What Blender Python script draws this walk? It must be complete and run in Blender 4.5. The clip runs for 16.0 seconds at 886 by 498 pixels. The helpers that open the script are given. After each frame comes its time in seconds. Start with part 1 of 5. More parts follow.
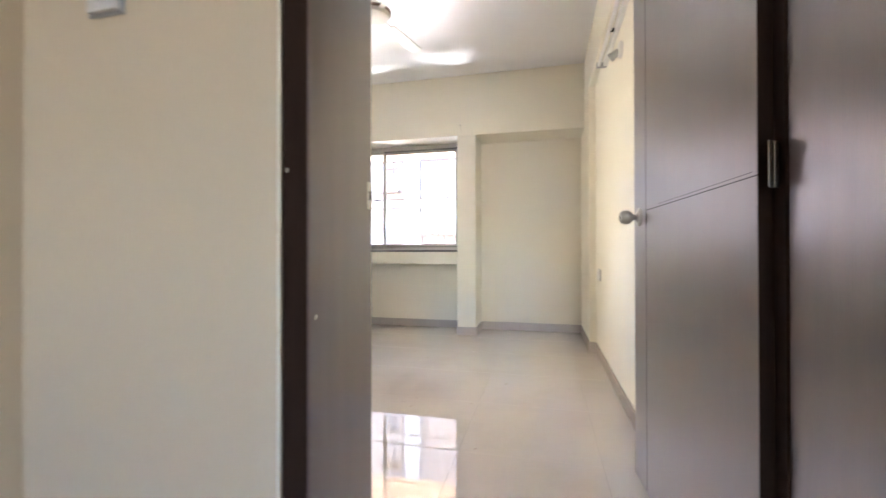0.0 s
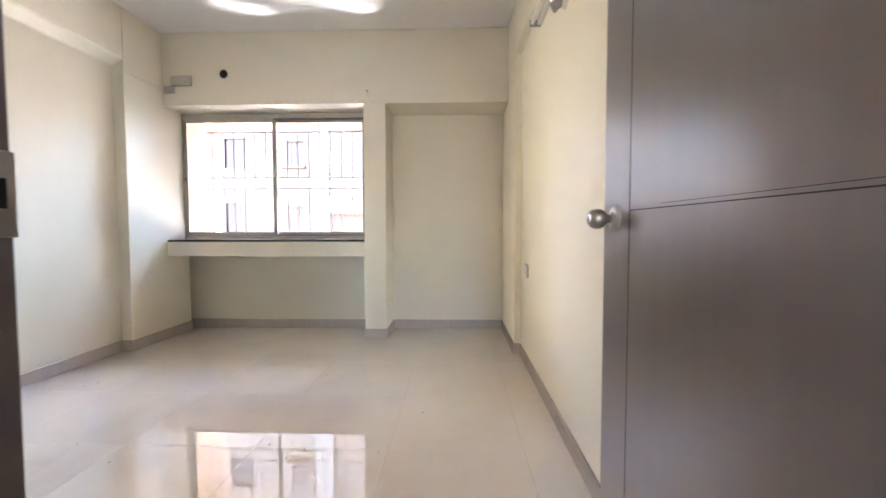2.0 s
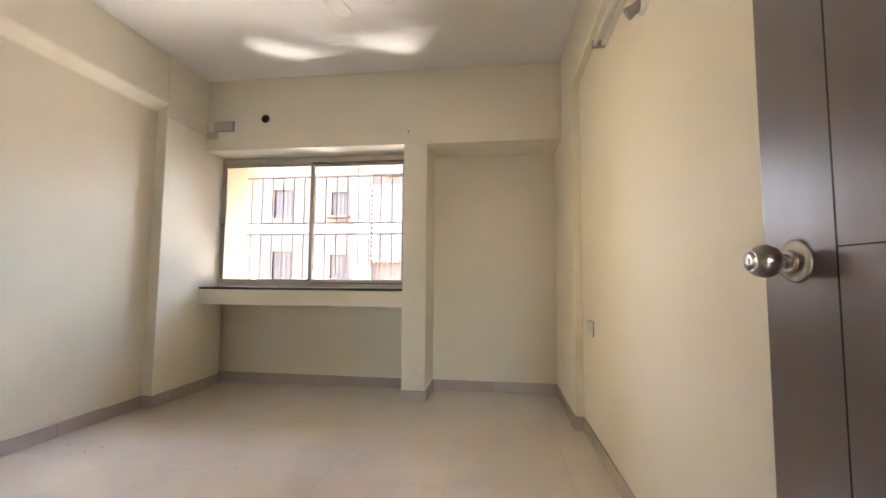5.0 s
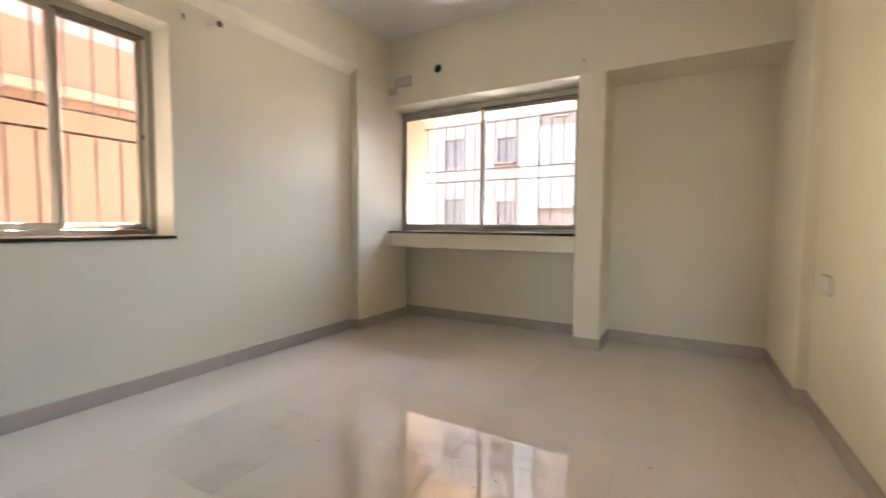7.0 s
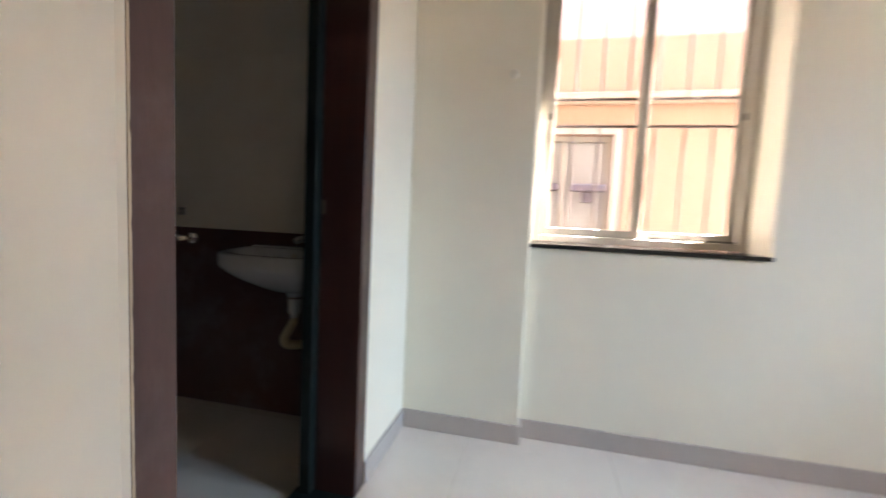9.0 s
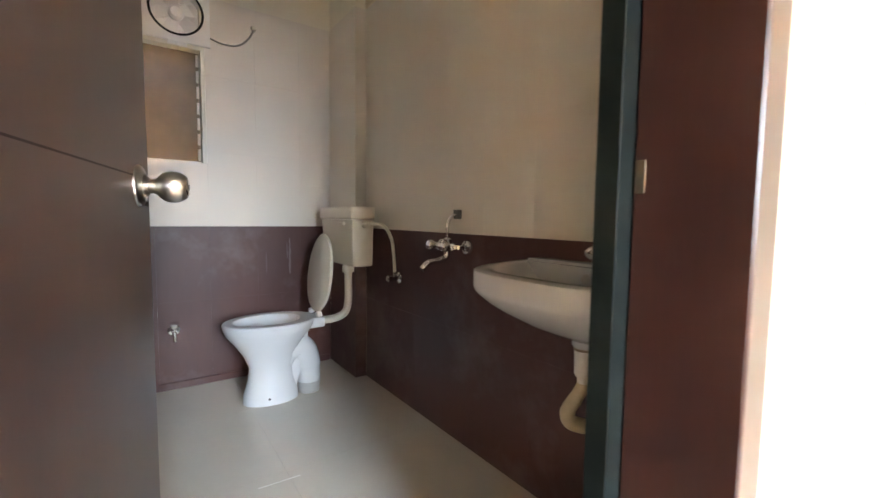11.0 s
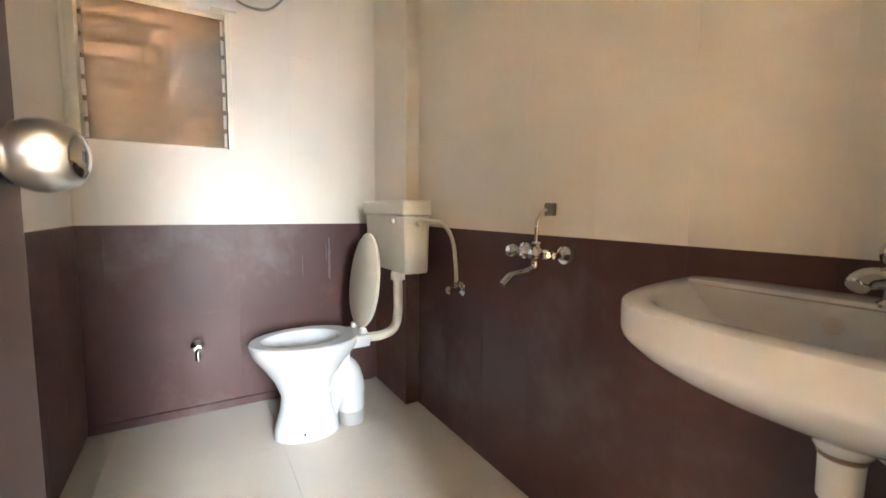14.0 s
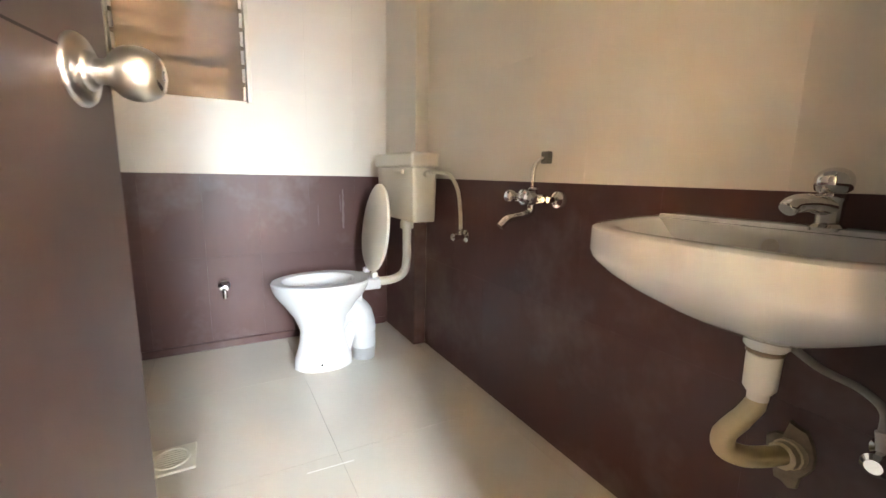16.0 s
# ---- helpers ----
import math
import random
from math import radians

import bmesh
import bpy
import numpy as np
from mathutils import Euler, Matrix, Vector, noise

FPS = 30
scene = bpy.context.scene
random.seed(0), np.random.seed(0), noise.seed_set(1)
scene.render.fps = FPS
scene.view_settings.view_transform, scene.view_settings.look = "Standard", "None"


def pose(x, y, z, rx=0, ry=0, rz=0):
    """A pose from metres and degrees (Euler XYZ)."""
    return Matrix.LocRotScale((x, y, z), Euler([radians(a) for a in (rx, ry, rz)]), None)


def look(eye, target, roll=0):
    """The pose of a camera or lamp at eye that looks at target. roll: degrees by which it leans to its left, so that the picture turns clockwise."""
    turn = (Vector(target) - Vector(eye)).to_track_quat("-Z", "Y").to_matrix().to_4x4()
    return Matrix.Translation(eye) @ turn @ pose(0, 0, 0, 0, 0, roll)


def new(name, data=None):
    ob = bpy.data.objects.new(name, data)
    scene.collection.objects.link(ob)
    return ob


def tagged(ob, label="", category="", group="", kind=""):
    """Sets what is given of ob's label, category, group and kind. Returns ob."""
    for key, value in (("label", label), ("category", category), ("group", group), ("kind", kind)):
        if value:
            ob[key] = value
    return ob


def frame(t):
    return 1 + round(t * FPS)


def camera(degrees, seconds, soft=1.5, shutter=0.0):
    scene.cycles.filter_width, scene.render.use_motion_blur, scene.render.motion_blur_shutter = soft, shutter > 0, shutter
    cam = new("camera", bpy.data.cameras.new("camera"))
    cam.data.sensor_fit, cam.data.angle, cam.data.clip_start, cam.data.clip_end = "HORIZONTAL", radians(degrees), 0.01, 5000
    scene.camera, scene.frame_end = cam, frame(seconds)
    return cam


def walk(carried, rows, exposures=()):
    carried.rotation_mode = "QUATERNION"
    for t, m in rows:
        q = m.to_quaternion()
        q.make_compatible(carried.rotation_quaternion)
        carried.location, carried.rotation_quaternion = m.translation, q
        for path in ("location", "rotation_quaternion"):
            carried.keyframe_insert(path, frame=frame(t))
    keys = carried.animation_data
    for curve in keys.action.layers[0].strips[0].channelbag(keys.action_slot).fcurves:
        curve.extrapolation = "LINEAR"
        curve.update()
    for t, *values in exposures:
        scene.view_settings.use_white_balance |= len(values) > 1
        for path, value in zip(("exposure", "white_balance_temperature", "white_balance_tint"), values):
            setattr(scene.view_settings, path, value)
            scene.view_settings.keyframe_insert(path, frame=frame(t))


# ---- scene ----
cam = camera(93.6, 16.0, shutter=0.4)
PATH = [
    (0, (0.214, 0.438, 0.916), (-0.26, 2.381, 0.928), -0.1),
    (0.5, (0.202, 0.606, 0.971), (0.037, 2.599, 0.93), 0.1),
    (1, (0.186, 0.744, 1.008), (0.169, 2.742, 0.904), -0.0),
    (1.5, (0.169, 0.902, 1.011), (0.175, 2.899, 0.904), -0.3),
    (2, (0.144, 1.057, 1.02), (0.078, 3.054, 0.929), -0.1),
    (2.5, (0.089, 1.215, 1.019), (-0.125, 3.203, 0.949), 0.1),
    (3, (0.036, 1.336, 1.024), (-0.429, 3.281, 0.991), 0.2),
    (3.2, (0.043, 1.377, 1.037), (-0.543, 3.289, 1.022), 0.0),
    (5.5, (0.080, 1.446, 1.001), (-0.13, 3.431, 1.16), 0.4),
    (6, (0.062, 1.427, 0.989), (-0.274, 3.401, 0.901), 1.0),
    (6.5, (0.050, 1.419, 0.994), (-0.545, 3.327, 0.841), 0.7),
    (7, (0.033, 1.461, 1.0), (-0.96, 3.193, 0.883), 0.4),
    (7.5, (-0.027, 1.539, 0.974), (-1.446, 2.947, 0.921), 0.9),
    (8, (-0.204, 1.731, 0.939), (-1.911, 2.771, 0.89), 1.7),
    (8.5, (-0.432, 1.887, 0.959), (-2.388, 2.297, 0.878), 2.4),
    (9, (-0.756, 1.941, 1.027), (-2.701, 1.504, 0.867), 2.7),
    (9.5, (-1.045, 1.992, 1.01), (-2.634, 0.788, 0.865), 2.8),
    (9.8, (-1.202, 1.955, 0.985), (-2.626, 0.565, 0.864), 2.6),
    (10.2, (-1.350, 1.820, 0.985), (-2.632, 0.299, 0.891), 1.7),
    (12.3, (-1.53, 1.245, 0.943), (-2.649, -0.385, 0.641), 1.6),
    (12.5, (-1.546, 1.215, 0.946), (-2.668, -0.407, 0.614), 1.6),
    (13, (-1.57, 1.169, 0.928), (-2.728, -0.426, 0.593), 1.8),
    (13.5, (-1.596, 1.133, 0.933), (-2.723, -0.493, 0.639), 1.4),
    (14, (-1.617, 1.088, 0.981), (-2.633, -0.625, 0.798), 0.5),
    (14.5, (-1.617, 1.067, 1.011), (-2.638, -0.649, 0.886), 0.0),
    (15, (-1.614, 1.098, 0.949), (-2.653, -0.584, 0.645), 0.1),
    (15.5, (-1.613, 1.162, 0.919), (-2.613, -0.532, 0.561), 0.7),
    (16, (-1.583, 1.222, 0.922), (-2.533, -0.503, 0.573), 1.2),
]
EXPOSURES = [(0, 6.15, 5950, 16), (1.0, 6.3, 5750, 16), (1.5, 6.25, 5750, 16), (2.2, 5.75, 6150, 17), (3, 5.45, 6200, 17), (5.5, 5.42, 6950, 17),
             (7.0, 5.28, 6900, 17), (8.5, 5.38, 6450, 18), (9.0, 5.68, 6500, 18), (9.5, 5.9, 6700, 19), (10.2, 6.95, 7300, 23), (12.3, 9.22, 8700, 23), (16, 9.22, 8700, 23)]
walk(cam, [(t, look(eye, target, roll)) for t, eye, target, roll in PATH], EXPOSURES)

# ---- world, sun, large lights ----
TO_SUN = Vector((-0.18, 0.4545, 1.0)).normalized()
world = bpy.data.worlds.new("sky")
scene.world = world
world.use_nodes = True
wn = world.node_tree.nodes
sky = wn.new("ShaderNodeTexSky")
sky.sky_type = "NISHITA"
sky.sun_disc = False
sky.dust_density = 1.5
sky.sun_elevation = math.asin(TO_SUN.z)
sky.sun_rotation = math.atan2(TO_SUN.x, TO_SUN.y)
wn["Background"].inputs["Strength"].default_value = 0.15
world.node_tree.links.new(sky.outputs[0], wn["Background"].inputs["Color"])
sun = new("sun", bpy.data.lights.new("sun", "SUN"))
sun.data.energy, sun.data.angle, sun.data.color = 5.0, radians(0.55), (1.0, 0.95, 0.87)
sun.matrix_world = look((0, 0, 0), tuple(-TO_SUN))


def area_lamp(name, m, w, h, watts, color):
    lamp = new(name, bpy.data.lights.new(name, "AREA"))
    lamp.data.shape, lamp.data.size, lamp.data.size_y = "RECTANGLE", w, h
    lamp.data.energy, lamp.data.color = watts, color
    lamp.matrix_world = m
    return lamp


# daylight of the living room's window, behind the walker
area_lamp("living_window_light", look((1.1, -3.9, 1.5), (0.9, 0.0, 1.2)), 1.0, 1.0, 0.34, (1.0, 0.90, 0.76))

# fill lamp added inside the side window; brightens the far wall like neighbour-wall daylight
side = area_lamp("side_window_light", look((-2.63, 2.60, 1.56), (0.67, 3.61, 1.35)), 0.48, 1.18, 0.10, (1.0, 0.85, 0.56))
# narrow spread, so that the camera never sees the lamp
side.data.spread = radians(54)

# lamp added inside the bay window in place of skylight, aimed past the camera
bay = area_lamp("bay_window_light", look((-1.75, 5.13, 1.55), (-2.60, 1.13, 0.05)), 1.30, 1.10, 0.22, (0.50, 0.75, 1.0))
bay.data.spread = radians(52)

# added narrow lamps on the ledge outside the bay window imitate the sun's glint
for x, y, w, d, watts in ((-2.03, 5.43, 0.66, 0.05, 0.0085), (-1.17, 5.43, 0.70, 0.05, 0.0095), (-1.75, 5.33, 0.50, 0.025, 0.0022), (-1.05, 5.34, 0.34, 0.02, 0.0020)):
    glint = area_lamp("ledge_glint", look((x, y, 0.94), (x + 0.26, y - 0.455 - 0.5 * (5.43 - y), 1.94)), w, d, watts, (1.0, 0.97, 0.93))
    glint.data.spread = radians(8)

# ---- materials ----
def material(name, color, rough=0.6, metal=0.0, vary=0.06, scale=6.0, fine=90.0, bump=0.05, piece=0.0,
             spec=0.5, stretch=(1, 1, 1), fine_amount=0.35, dirt=None, dirt_scale=1.5, dirt_amount=0.0, coat=0.0, dirt_detail=8, coat_rough=0.08, coat_ior=1.5):
    m = bpy.data.materials.new(name)
    m.use_nodes = True
    nt = m.node_tree
    b = nt.nodes["Principled BSDF"]
    b.inputs["Roughness"].default_value = rough
    b.inputs["Metallic"].default_value = metal
    b.inputs["Specular IOR Level"].default_value = spec
    b.inputs["Coat Weight"].default_value = coat
    b.inputs["Coat Roughness"].default_value = coat_rough
    b.inputs["Coat IOR"].default_value = coat_ior
    geo = nt.nodes.new("ShaderNodeNewGeometry")
    mp = nt.nodes.new("ShaderNodeMapping")
    mp.inputs["Scale"].default_value = stretch
    nt.links.new(geo.outputs["Position"], mp.inputs["Vector"])
    n1 = nt.nodes.new("ShaderNodeTexNoise")
    n1.inputs["Scale"].default_value, n1.inputs["Detail"].default_value = scale, 5
    n2 = nt.nodes.new("ShaderNodeTexNoise")
    n2.inputs["Scale"].default_value, n2.inputs["Detail"].default_value = fine, 3
    for n in (n1, n2):
        nt.links.new(mp.outputs[0], n.inputs["Vector"])
    add = nt.nodes.new("ShaderNodeMath")
    add.operation = "MULTIPLY_ADD"
    nt.links.new(n2.outputs[0], add.inputs[0])
    add.inputs[1].default_value = fine_amount
    nt.links.new(n1.outputs[0], add.inputs[2])
    rng = nt.nodes.new("ShaderNodeMapRange")
    nt.links.new(add.outputs[0], rng.inputs[0])
    rng.inputs[1].default_value, rng.inputs[2].default_value = 0.3, 0.7 + fine_amount
    rng.inputs[3].default_value, rng.inputs[4].default_value = 1 - vary, 1 + vary
    last = rng.outputs[0]
    if piece:
        info = nt.nodes.new("ShaderNodeObjectInfo")
        r2 = nt.nodes.new("ShaderNodeMapRange")
        nt.links.new(info.outputs["Random"], r2.inputs[0])
        r2.inputs[3].default_value, r2.inputs[4].default_value = 1 - piece, 1 + piece
        mul = nt.nodes.new("ShaderNodeMath")
        mul.operation = "MULTIPLY"
        nt.links.new(last, mul.inputs[0])
        nt.links.new(r2.outputs[0], mul.inputs[1])
        last = mul.outputs[0]
    vm = nt.nodes.new("ShaderNodeVectorMath")
    vm.operation = "SCALE"
    vm.inputs[0].default_value = color
    nt.links.new(last, vm.inputs["Scale"])
    out = vm.outputs[0]
    if dirt:
        n3 = nt.nodes.new("ShaderNodeTexNoise")
        n3.inputs["Scale"].default_value, n3.inputs["Detail"].default_value = dirt_scale, dirt_detail
        n3.inputs["Roughness"].default_value = 0.65
        nt.links.new(geo.outputs["Position"], n3.inputs["Vector"])
        r3 = nt.nodes.new("ShaderNodeMapRange")
        nt.links.new(n3.outputs[0], r3.inputs[0])
        r3.inputs[1].default_value, r3.inputs[2].default_value = 0.5, 0.75
        r3.inputs[3].default_value, r3.inputs[4].default_value = 0, dirt_amount
        mix = nt.nodes.new("ShaderNodeMix")
        mix.data_type = "RGBA"
        nt.links.new(r3.outputs[0], mix.inputs[0])
        nt.links.new(out, mix.inputs[6])
        mix.inputs[7].default_value = (*dirt, 1)
        out = mix.outputs[2]
        r4 = nt.nodes.new("ShaderNodeMath")
        r4.operation = "MULTIPLY_ADD"
        nt.links.new(r3.outputs[0], r4.inputs[0])
        r4.inputs[1].default_value, r4.inputs[2].default_value = 0.10, rough
        nt.links.new(r4.outputs[0], b.inputs["Roughness"])
    nt.links.new(out, b.inputs["Base Color"])
    if bump:
        bp = nt.nodes.new("ShaderNodeBump")
        bp.inputs["Strength"].default_value, bp.inputs["Distance"].default_value = bump, 0.004
        nt.links.new(add.outputs[0], bp.inputs["Height"])
        nt.links.new(bp.outputs[0], b.inputs["Normal"])
    return m


def glass_material(name, tint, gloss, rough=0.0, clear=1.0, dust=None):
    """A thin pane: light passes straight through, with a faint mirror image on it."""
    m = bpy.data.materials.new(name)
    m.use_nodes = True
    nt = m.node_tree
    nt.nodes.remove(nt.nodes["Principled BSDF"])
    out = nt.nodes["Material Output"]
    tr = nt.nodes.new("ShaderNodeBsdfTransparent")
    tr.inputs[0].default_value = (*tint, 1)
    gl = nt.nodes.new("ShaderNodeBsdfGlossy")
    gl.inputs["Roughness"].default_value = max(rough, 0.02)
    fr = nt.nodes.new("ShaderNodeFresnel")
    fr.inputs[0].default_value = gloss
    mix = nt.nodes.new("ShaderNodeMixShader")
    nt.links.new(fr.outputs[0], mix.inputs[0])
    nt.links.new(tr.outputs[0], mix.inputs[1])
    nt.links.new(gl.outputs[0], mix.inputs[2])
    last = mix.outputs[0]
    if clear < 1:
        df = nt.nodes.new("ShaderNodeBsdfTranslucent")
        df.inputs[0].default_value = (*tint, 1)
        m2 = nt.nodes.new("ShaderNodeMixShader")
        m2.inputs[0].default_value = clear
        nt.links.new(df.outputs[0], m2.inputs[1])
        nt.links.new(last, m2.inputs[2])
        last = m2.outputs[0]
    if dust:
        film = nt.nodes.new("ShaderNodeBsdfDiffuse")
        geo = nt.nodes.new("ShaderNodeNewGeometry")
        ns = nt.nodes.new("ShaderNodeTexNoise")
        ns.inputs["Scale"].default_value, ns.inputs["Detail"].default_value = 9, 7
        nt.links.new(geo.outputs["Position"], ns.inputs["Vector"])
        mr = nt.nodes.new("ShaderNodeMapRange")
        mr.inputs[1].default_value, mr.inputs[2].default_value, mr.inputs[3].default_value, mr.inputs[4].default_value = 0.3, 0.7, 0.15, 0.65
        nt.links.new(ns.outputs[0], mr.inputs[0])
        film.inputs[0].default_value = (*dust, 1)
        m3 = nt.nodes.new("ShaderNodeMixShader")
        nt.links.new(mr.outputs[0], m3.inputs[0])
        nt.links.new(last, m3.inputs[1])
        nt.links.new(film.outputs[0], m3.inputs[2])
        last = m3.outputs[0]
    nt.links.new(last, out.inputs["Surface"])
    return m


M_WALL = material("cream_wall_paint", (0.86, 0.805, 0.67), 0.42, vary=0.025, scale=2.2, fine=140, bump=0.10, spec=0.35)
M_CEIL = material("white_ceiling_paint", (0.86, 0.84, 0.82), 0.38, vary=0.02, scale=2, fine=120, bump=0.06, spec=0.5)
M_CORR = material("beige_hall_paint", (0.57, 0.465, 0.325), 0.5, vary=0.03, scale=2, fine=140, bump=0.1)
M_SKIRT = material("taupe_skirting_tile", (0.52, 0.455, 0.41), 0.25, vary=0.06, scale=8, piece=0.04)
M_FLOOR = material("polished_ivory_tile", (0.79, 0.715, 0.645), 0.022, vary=0.04, scale=1.4, fine=55, bump=0.0, piece=0.012, spec=1.0, coat=1.0, coat_rough=0.02,
                   dirt=(0.40, 0.34, 0.28), dirt_scale=2.6, dirt_amount=0.15)
M_GROUT = material("grey_grout", (0.55, 0.48, 0.42), 0.8, vary=0.1, scale=20)
M_BFLOOR = material("cream_bathroom_floor_tile", (0.60, 0.55, 0.475), 0.26, vary=0.05, scale=3, fine=60, bump=0.02, piece=0.015,
                    dirt=(0.56, 0.50, 0.42), dirt_scale=2.2, dirt_amount=0.10, dirt_detail=6)
M_BROWN = material("brown_dado_tile", (0.096, 0.039, 0.034), 0.42, spec=0.4, vary=0.16, scale=2.5, fine=40, bump=0.0, piece=0.004,
                   stretch=(1, 1, 0.25), dirt=(0.21, 0.165, 0.155), dirt_scale=1.6, dirt_amount=0.8, dirt_detail=5)
M_WTILE = material("ivory_wall_tile", (0.80, 0.735, 0.645), 0.42, spec=0.3, vary=0.02, scale=3, fine=60, bump=0.0, piece=0.004, stretch=(1, 1, 0.3))
M_DOOR = material("brown_door_laminate", (0.120, 0.081, 0.072), 0.34, vary=0.13, scale=5, fine=60, bump=0.03, stretch=(5, 5, 0.35), spec=0.5, coat=1.0, coat_rough=0.30, coat_ior=1.75,
                  dirt=(0.14, 0.11, 0.10), dirt_scale=2.5, dirt_amount=0.15)
M_FRAME = material("dark_brown_frame_paint", (0.100, 0.064, 0.058), 0.33, vary=0.2, scale=5, fine=70, bump=0.06, stretch=(4, 4, 0.4), spec=0.9, coat=1.0, coat_rough=0.27, coat_ior=1.8)
M_LINE = material("dark_groove", (0.02, 0.013, 0.012), 0.6)
M_STEEL = material("satin_steel", (0.55, 0.52, 0.48), 0.28, metal=1.0, vary=0.08, scale=30, bump=0.0)
M_CHROME = material("chrome", (0.75, 0.74, 0.73), 0.08, metal=1.0, vary=0.05, scale=25, bump=0.0)
M_BRASS = material("worn_hinge_metal", (0.22, 0.175, 0.125), 0.5, metal=1.0, vary=0.25, scale=40, bump=0.05)
M_CERAM = material("white_ceramic", (0.60, 0.605, 0.61), 0.10, vary=0.015, scale=4, bump=0.0)
M_PLAST = material("ivory_plastic", (0.72, 0.67, 0.55), 0.35, vary=0.03, scale=10, bump=0.0)
M_WPLAS = material("white_plastic", (0.78, 0.76, 0.72), 0.35, vary=0.03, scale=10, bump=0.0)
M_PVC = material("yellowed_pvc", (0.55, 0.46, 0.30), 0.4, vary=0.14, scale=14, bump=0.02)
M_GREYPIPE = material("grey_pipe", (0.36, 0.35, 0.34), 0.5, vary=0.08)
M_ALU = material("powder_coated_window_frame", (0.45, 0.41, 0.35), 0.42, vary=0.05, scale=12, bump=0.02)
M_RAIL = material("dark_window_track", (0.13, 0.12, 0.105), 0.5, vary=0.1)
M_GRANITE = material("black_granite", (0.02, 0.019, 0.019), 0.15, vary=0.3, scale=60, bump=0.0)
M_MARBLE = material("green_marble", (0.010, 0.015, 0.014), 0.35, spec=0.25, vary=0.5, scale=14, fine=60, bump=0.0)
M_IRON = material("brown_grille_paint", (0.10, 0.077, 0.066), 0.5, vary=0.12, scale=20)
# unseen ledge's metal is made up, to bounce sun up onto the ceiling
M_LEDGE = material("reflecting_ledge_sheet", (0.62, 0.60, 0.57), 0.10, metal=1.0, vary=0.1, scale=9, fine=20, bump=0.05)
M_OUTER = material("peach_outer_render", (0.46, 0.34, 0.25), 0.8, vary=0.06, scale=3, bump=0.15)
M_FACADE = material("cream_facade_render", (0.138, 0.107, 0.086), 0.85, vary=0.06, scale=0.6, fine=12, bump=0.15)
M_WHITEF = material("white_facade_paint", (0.172, 0.150, 0.130), 0.85, vary=0.04, scale=0.6, bump=0.1)
M_TANF = material("tan_facade_paint", (0.120, 0.085, 0.064), 0.85, vary=0.08, scale=0.7, bump=0.1)
M_ORANGE = material("apricot_neighbour_paint", (0.175, 0.102, 0.068), 0.85, vary=0.07, scale=0.9, fine=14, bump=0.15)
M_BAND = material("pale_apricot_band_paint", (0.215, 0.150, 0.108), 0.85, vary=0.07, scale=0.9, fine=14, bump=0.15)
M_PINKW = material("pale_pink_wall_paint", (0.235, 0.195, 0.185), 0.85, vary=0.05, scale=0.9, fine=14, bump=0.1)
M_SHAFT = material("ochre_shaft_render", (0.29, 0.225, 0.16), 0.85, vary=0.12, scale=1.6, fine=14, bump=0.15)
M_DARKWIN = material("dark_window_void", (0.066, 0.046, 0.040), 0.4, vary=0.25, scale=3, bump=0.0)
M_GROUND = material("grey_yard_paving", (0.15, 0.14, 0.125), 0.9, vary=0.15, scale=0.4, bump=0.1)
M_PURPLE = material("dark_violet_tray", (0.030, 0.020, 0.032), 0.6, vary=0.2)
M_BLACK = material("black_hole", (0.008, 0.007, 0.006), 0.9)
M_FANW = material("cream_fan_enamel", (0.70, 0.66, 0.56), 0.3, vary=0.03, bump=0.0)
M_FANB = material("brown_fan_trim", (0.22, 0.16, 0.11), 0.4)
M_RUST = material("rusty_bracket", (0.16, 0.10, 0.07), 0.6, vary=0.3, scale=30)
M_GLASS = glass_material("clear_window_glass", (0.95, 0.95, 0.94), 1.30)
M_UPANE = glass_material("dusty_upper_pane", (0.42, 0.33, 0.25), 1.45, 0.12, 0.15)
M_LOUVRE = glass_material("dusty_louvre_glass", (0.165, 0.148, 0.122), 1.5, 0.08, 0.10, (0.24, 0.195, 0.15))
M_CRUMB = material("brown_crumb", (0.30, 0.23, 0.17), 0.8)
M_PATCH = material("grey_plaster_patch", (0.62, 0.58, 0.52), 0.7, vary=0.15, scale=25, bump=0.2)
M_OLDTILE = material("duller_ivory_tile", (0.70, 0.635, 0.57), 0.07, vary=0.05, scale=3, fine=60, bump=0.0, dirt=(0.30, 0.27, 0.24), dirt_scale=4, dirt_amount=0.3)
# near black: the shade of the hinge gap is put into this colour
M_DARK_EDGE = material("dark_edge_and_gap_shade", (0.026, 0.014, 0.010), 0.8, spec=0.1, vary=0.3, scale=9, stretch=(4, 4, 0.4))
M_MORTAR = material("stained_mortar", (0.24, 0.19, 0.14), 0.9, vary=0.3, scale=40, bump=0.5)
M_BPAINT = material("yellowed_bathroom_paint", (0.80, 0.68, 0.50), 0.5, vary=0.03, scale=2.2, fine=140, bump=0.10, spec=0.35)
M_NWIN = material("grey_neighbour_pane", (0.13, 0.12, 0.12), 0.3, vary=0.15, scale=3, bump=0.0)
# same frame paint in a shaded and a lit tone, by where light falls
M_POST_SHADED = material("shaded_red_post_paint", (0.050, 0.018, 0.014), 0.35, vary=0.25, scale=5, fine=70, bump=0.06, stretch=(4, 4, 0.4), coat=0.4, coat_rough=0.25)
M_POST_LIT = material("lit_worn_post_paint", (0.105, 0.062, 0.053), 0.5, vary=0.25, scale=5, fine=70, bump=0.08, stretch=(4, 4, 0.4), spec=0.35, dirt=(0.20, 0.15, 0.135), dirt_scale=7, dirt_amount=0.3)
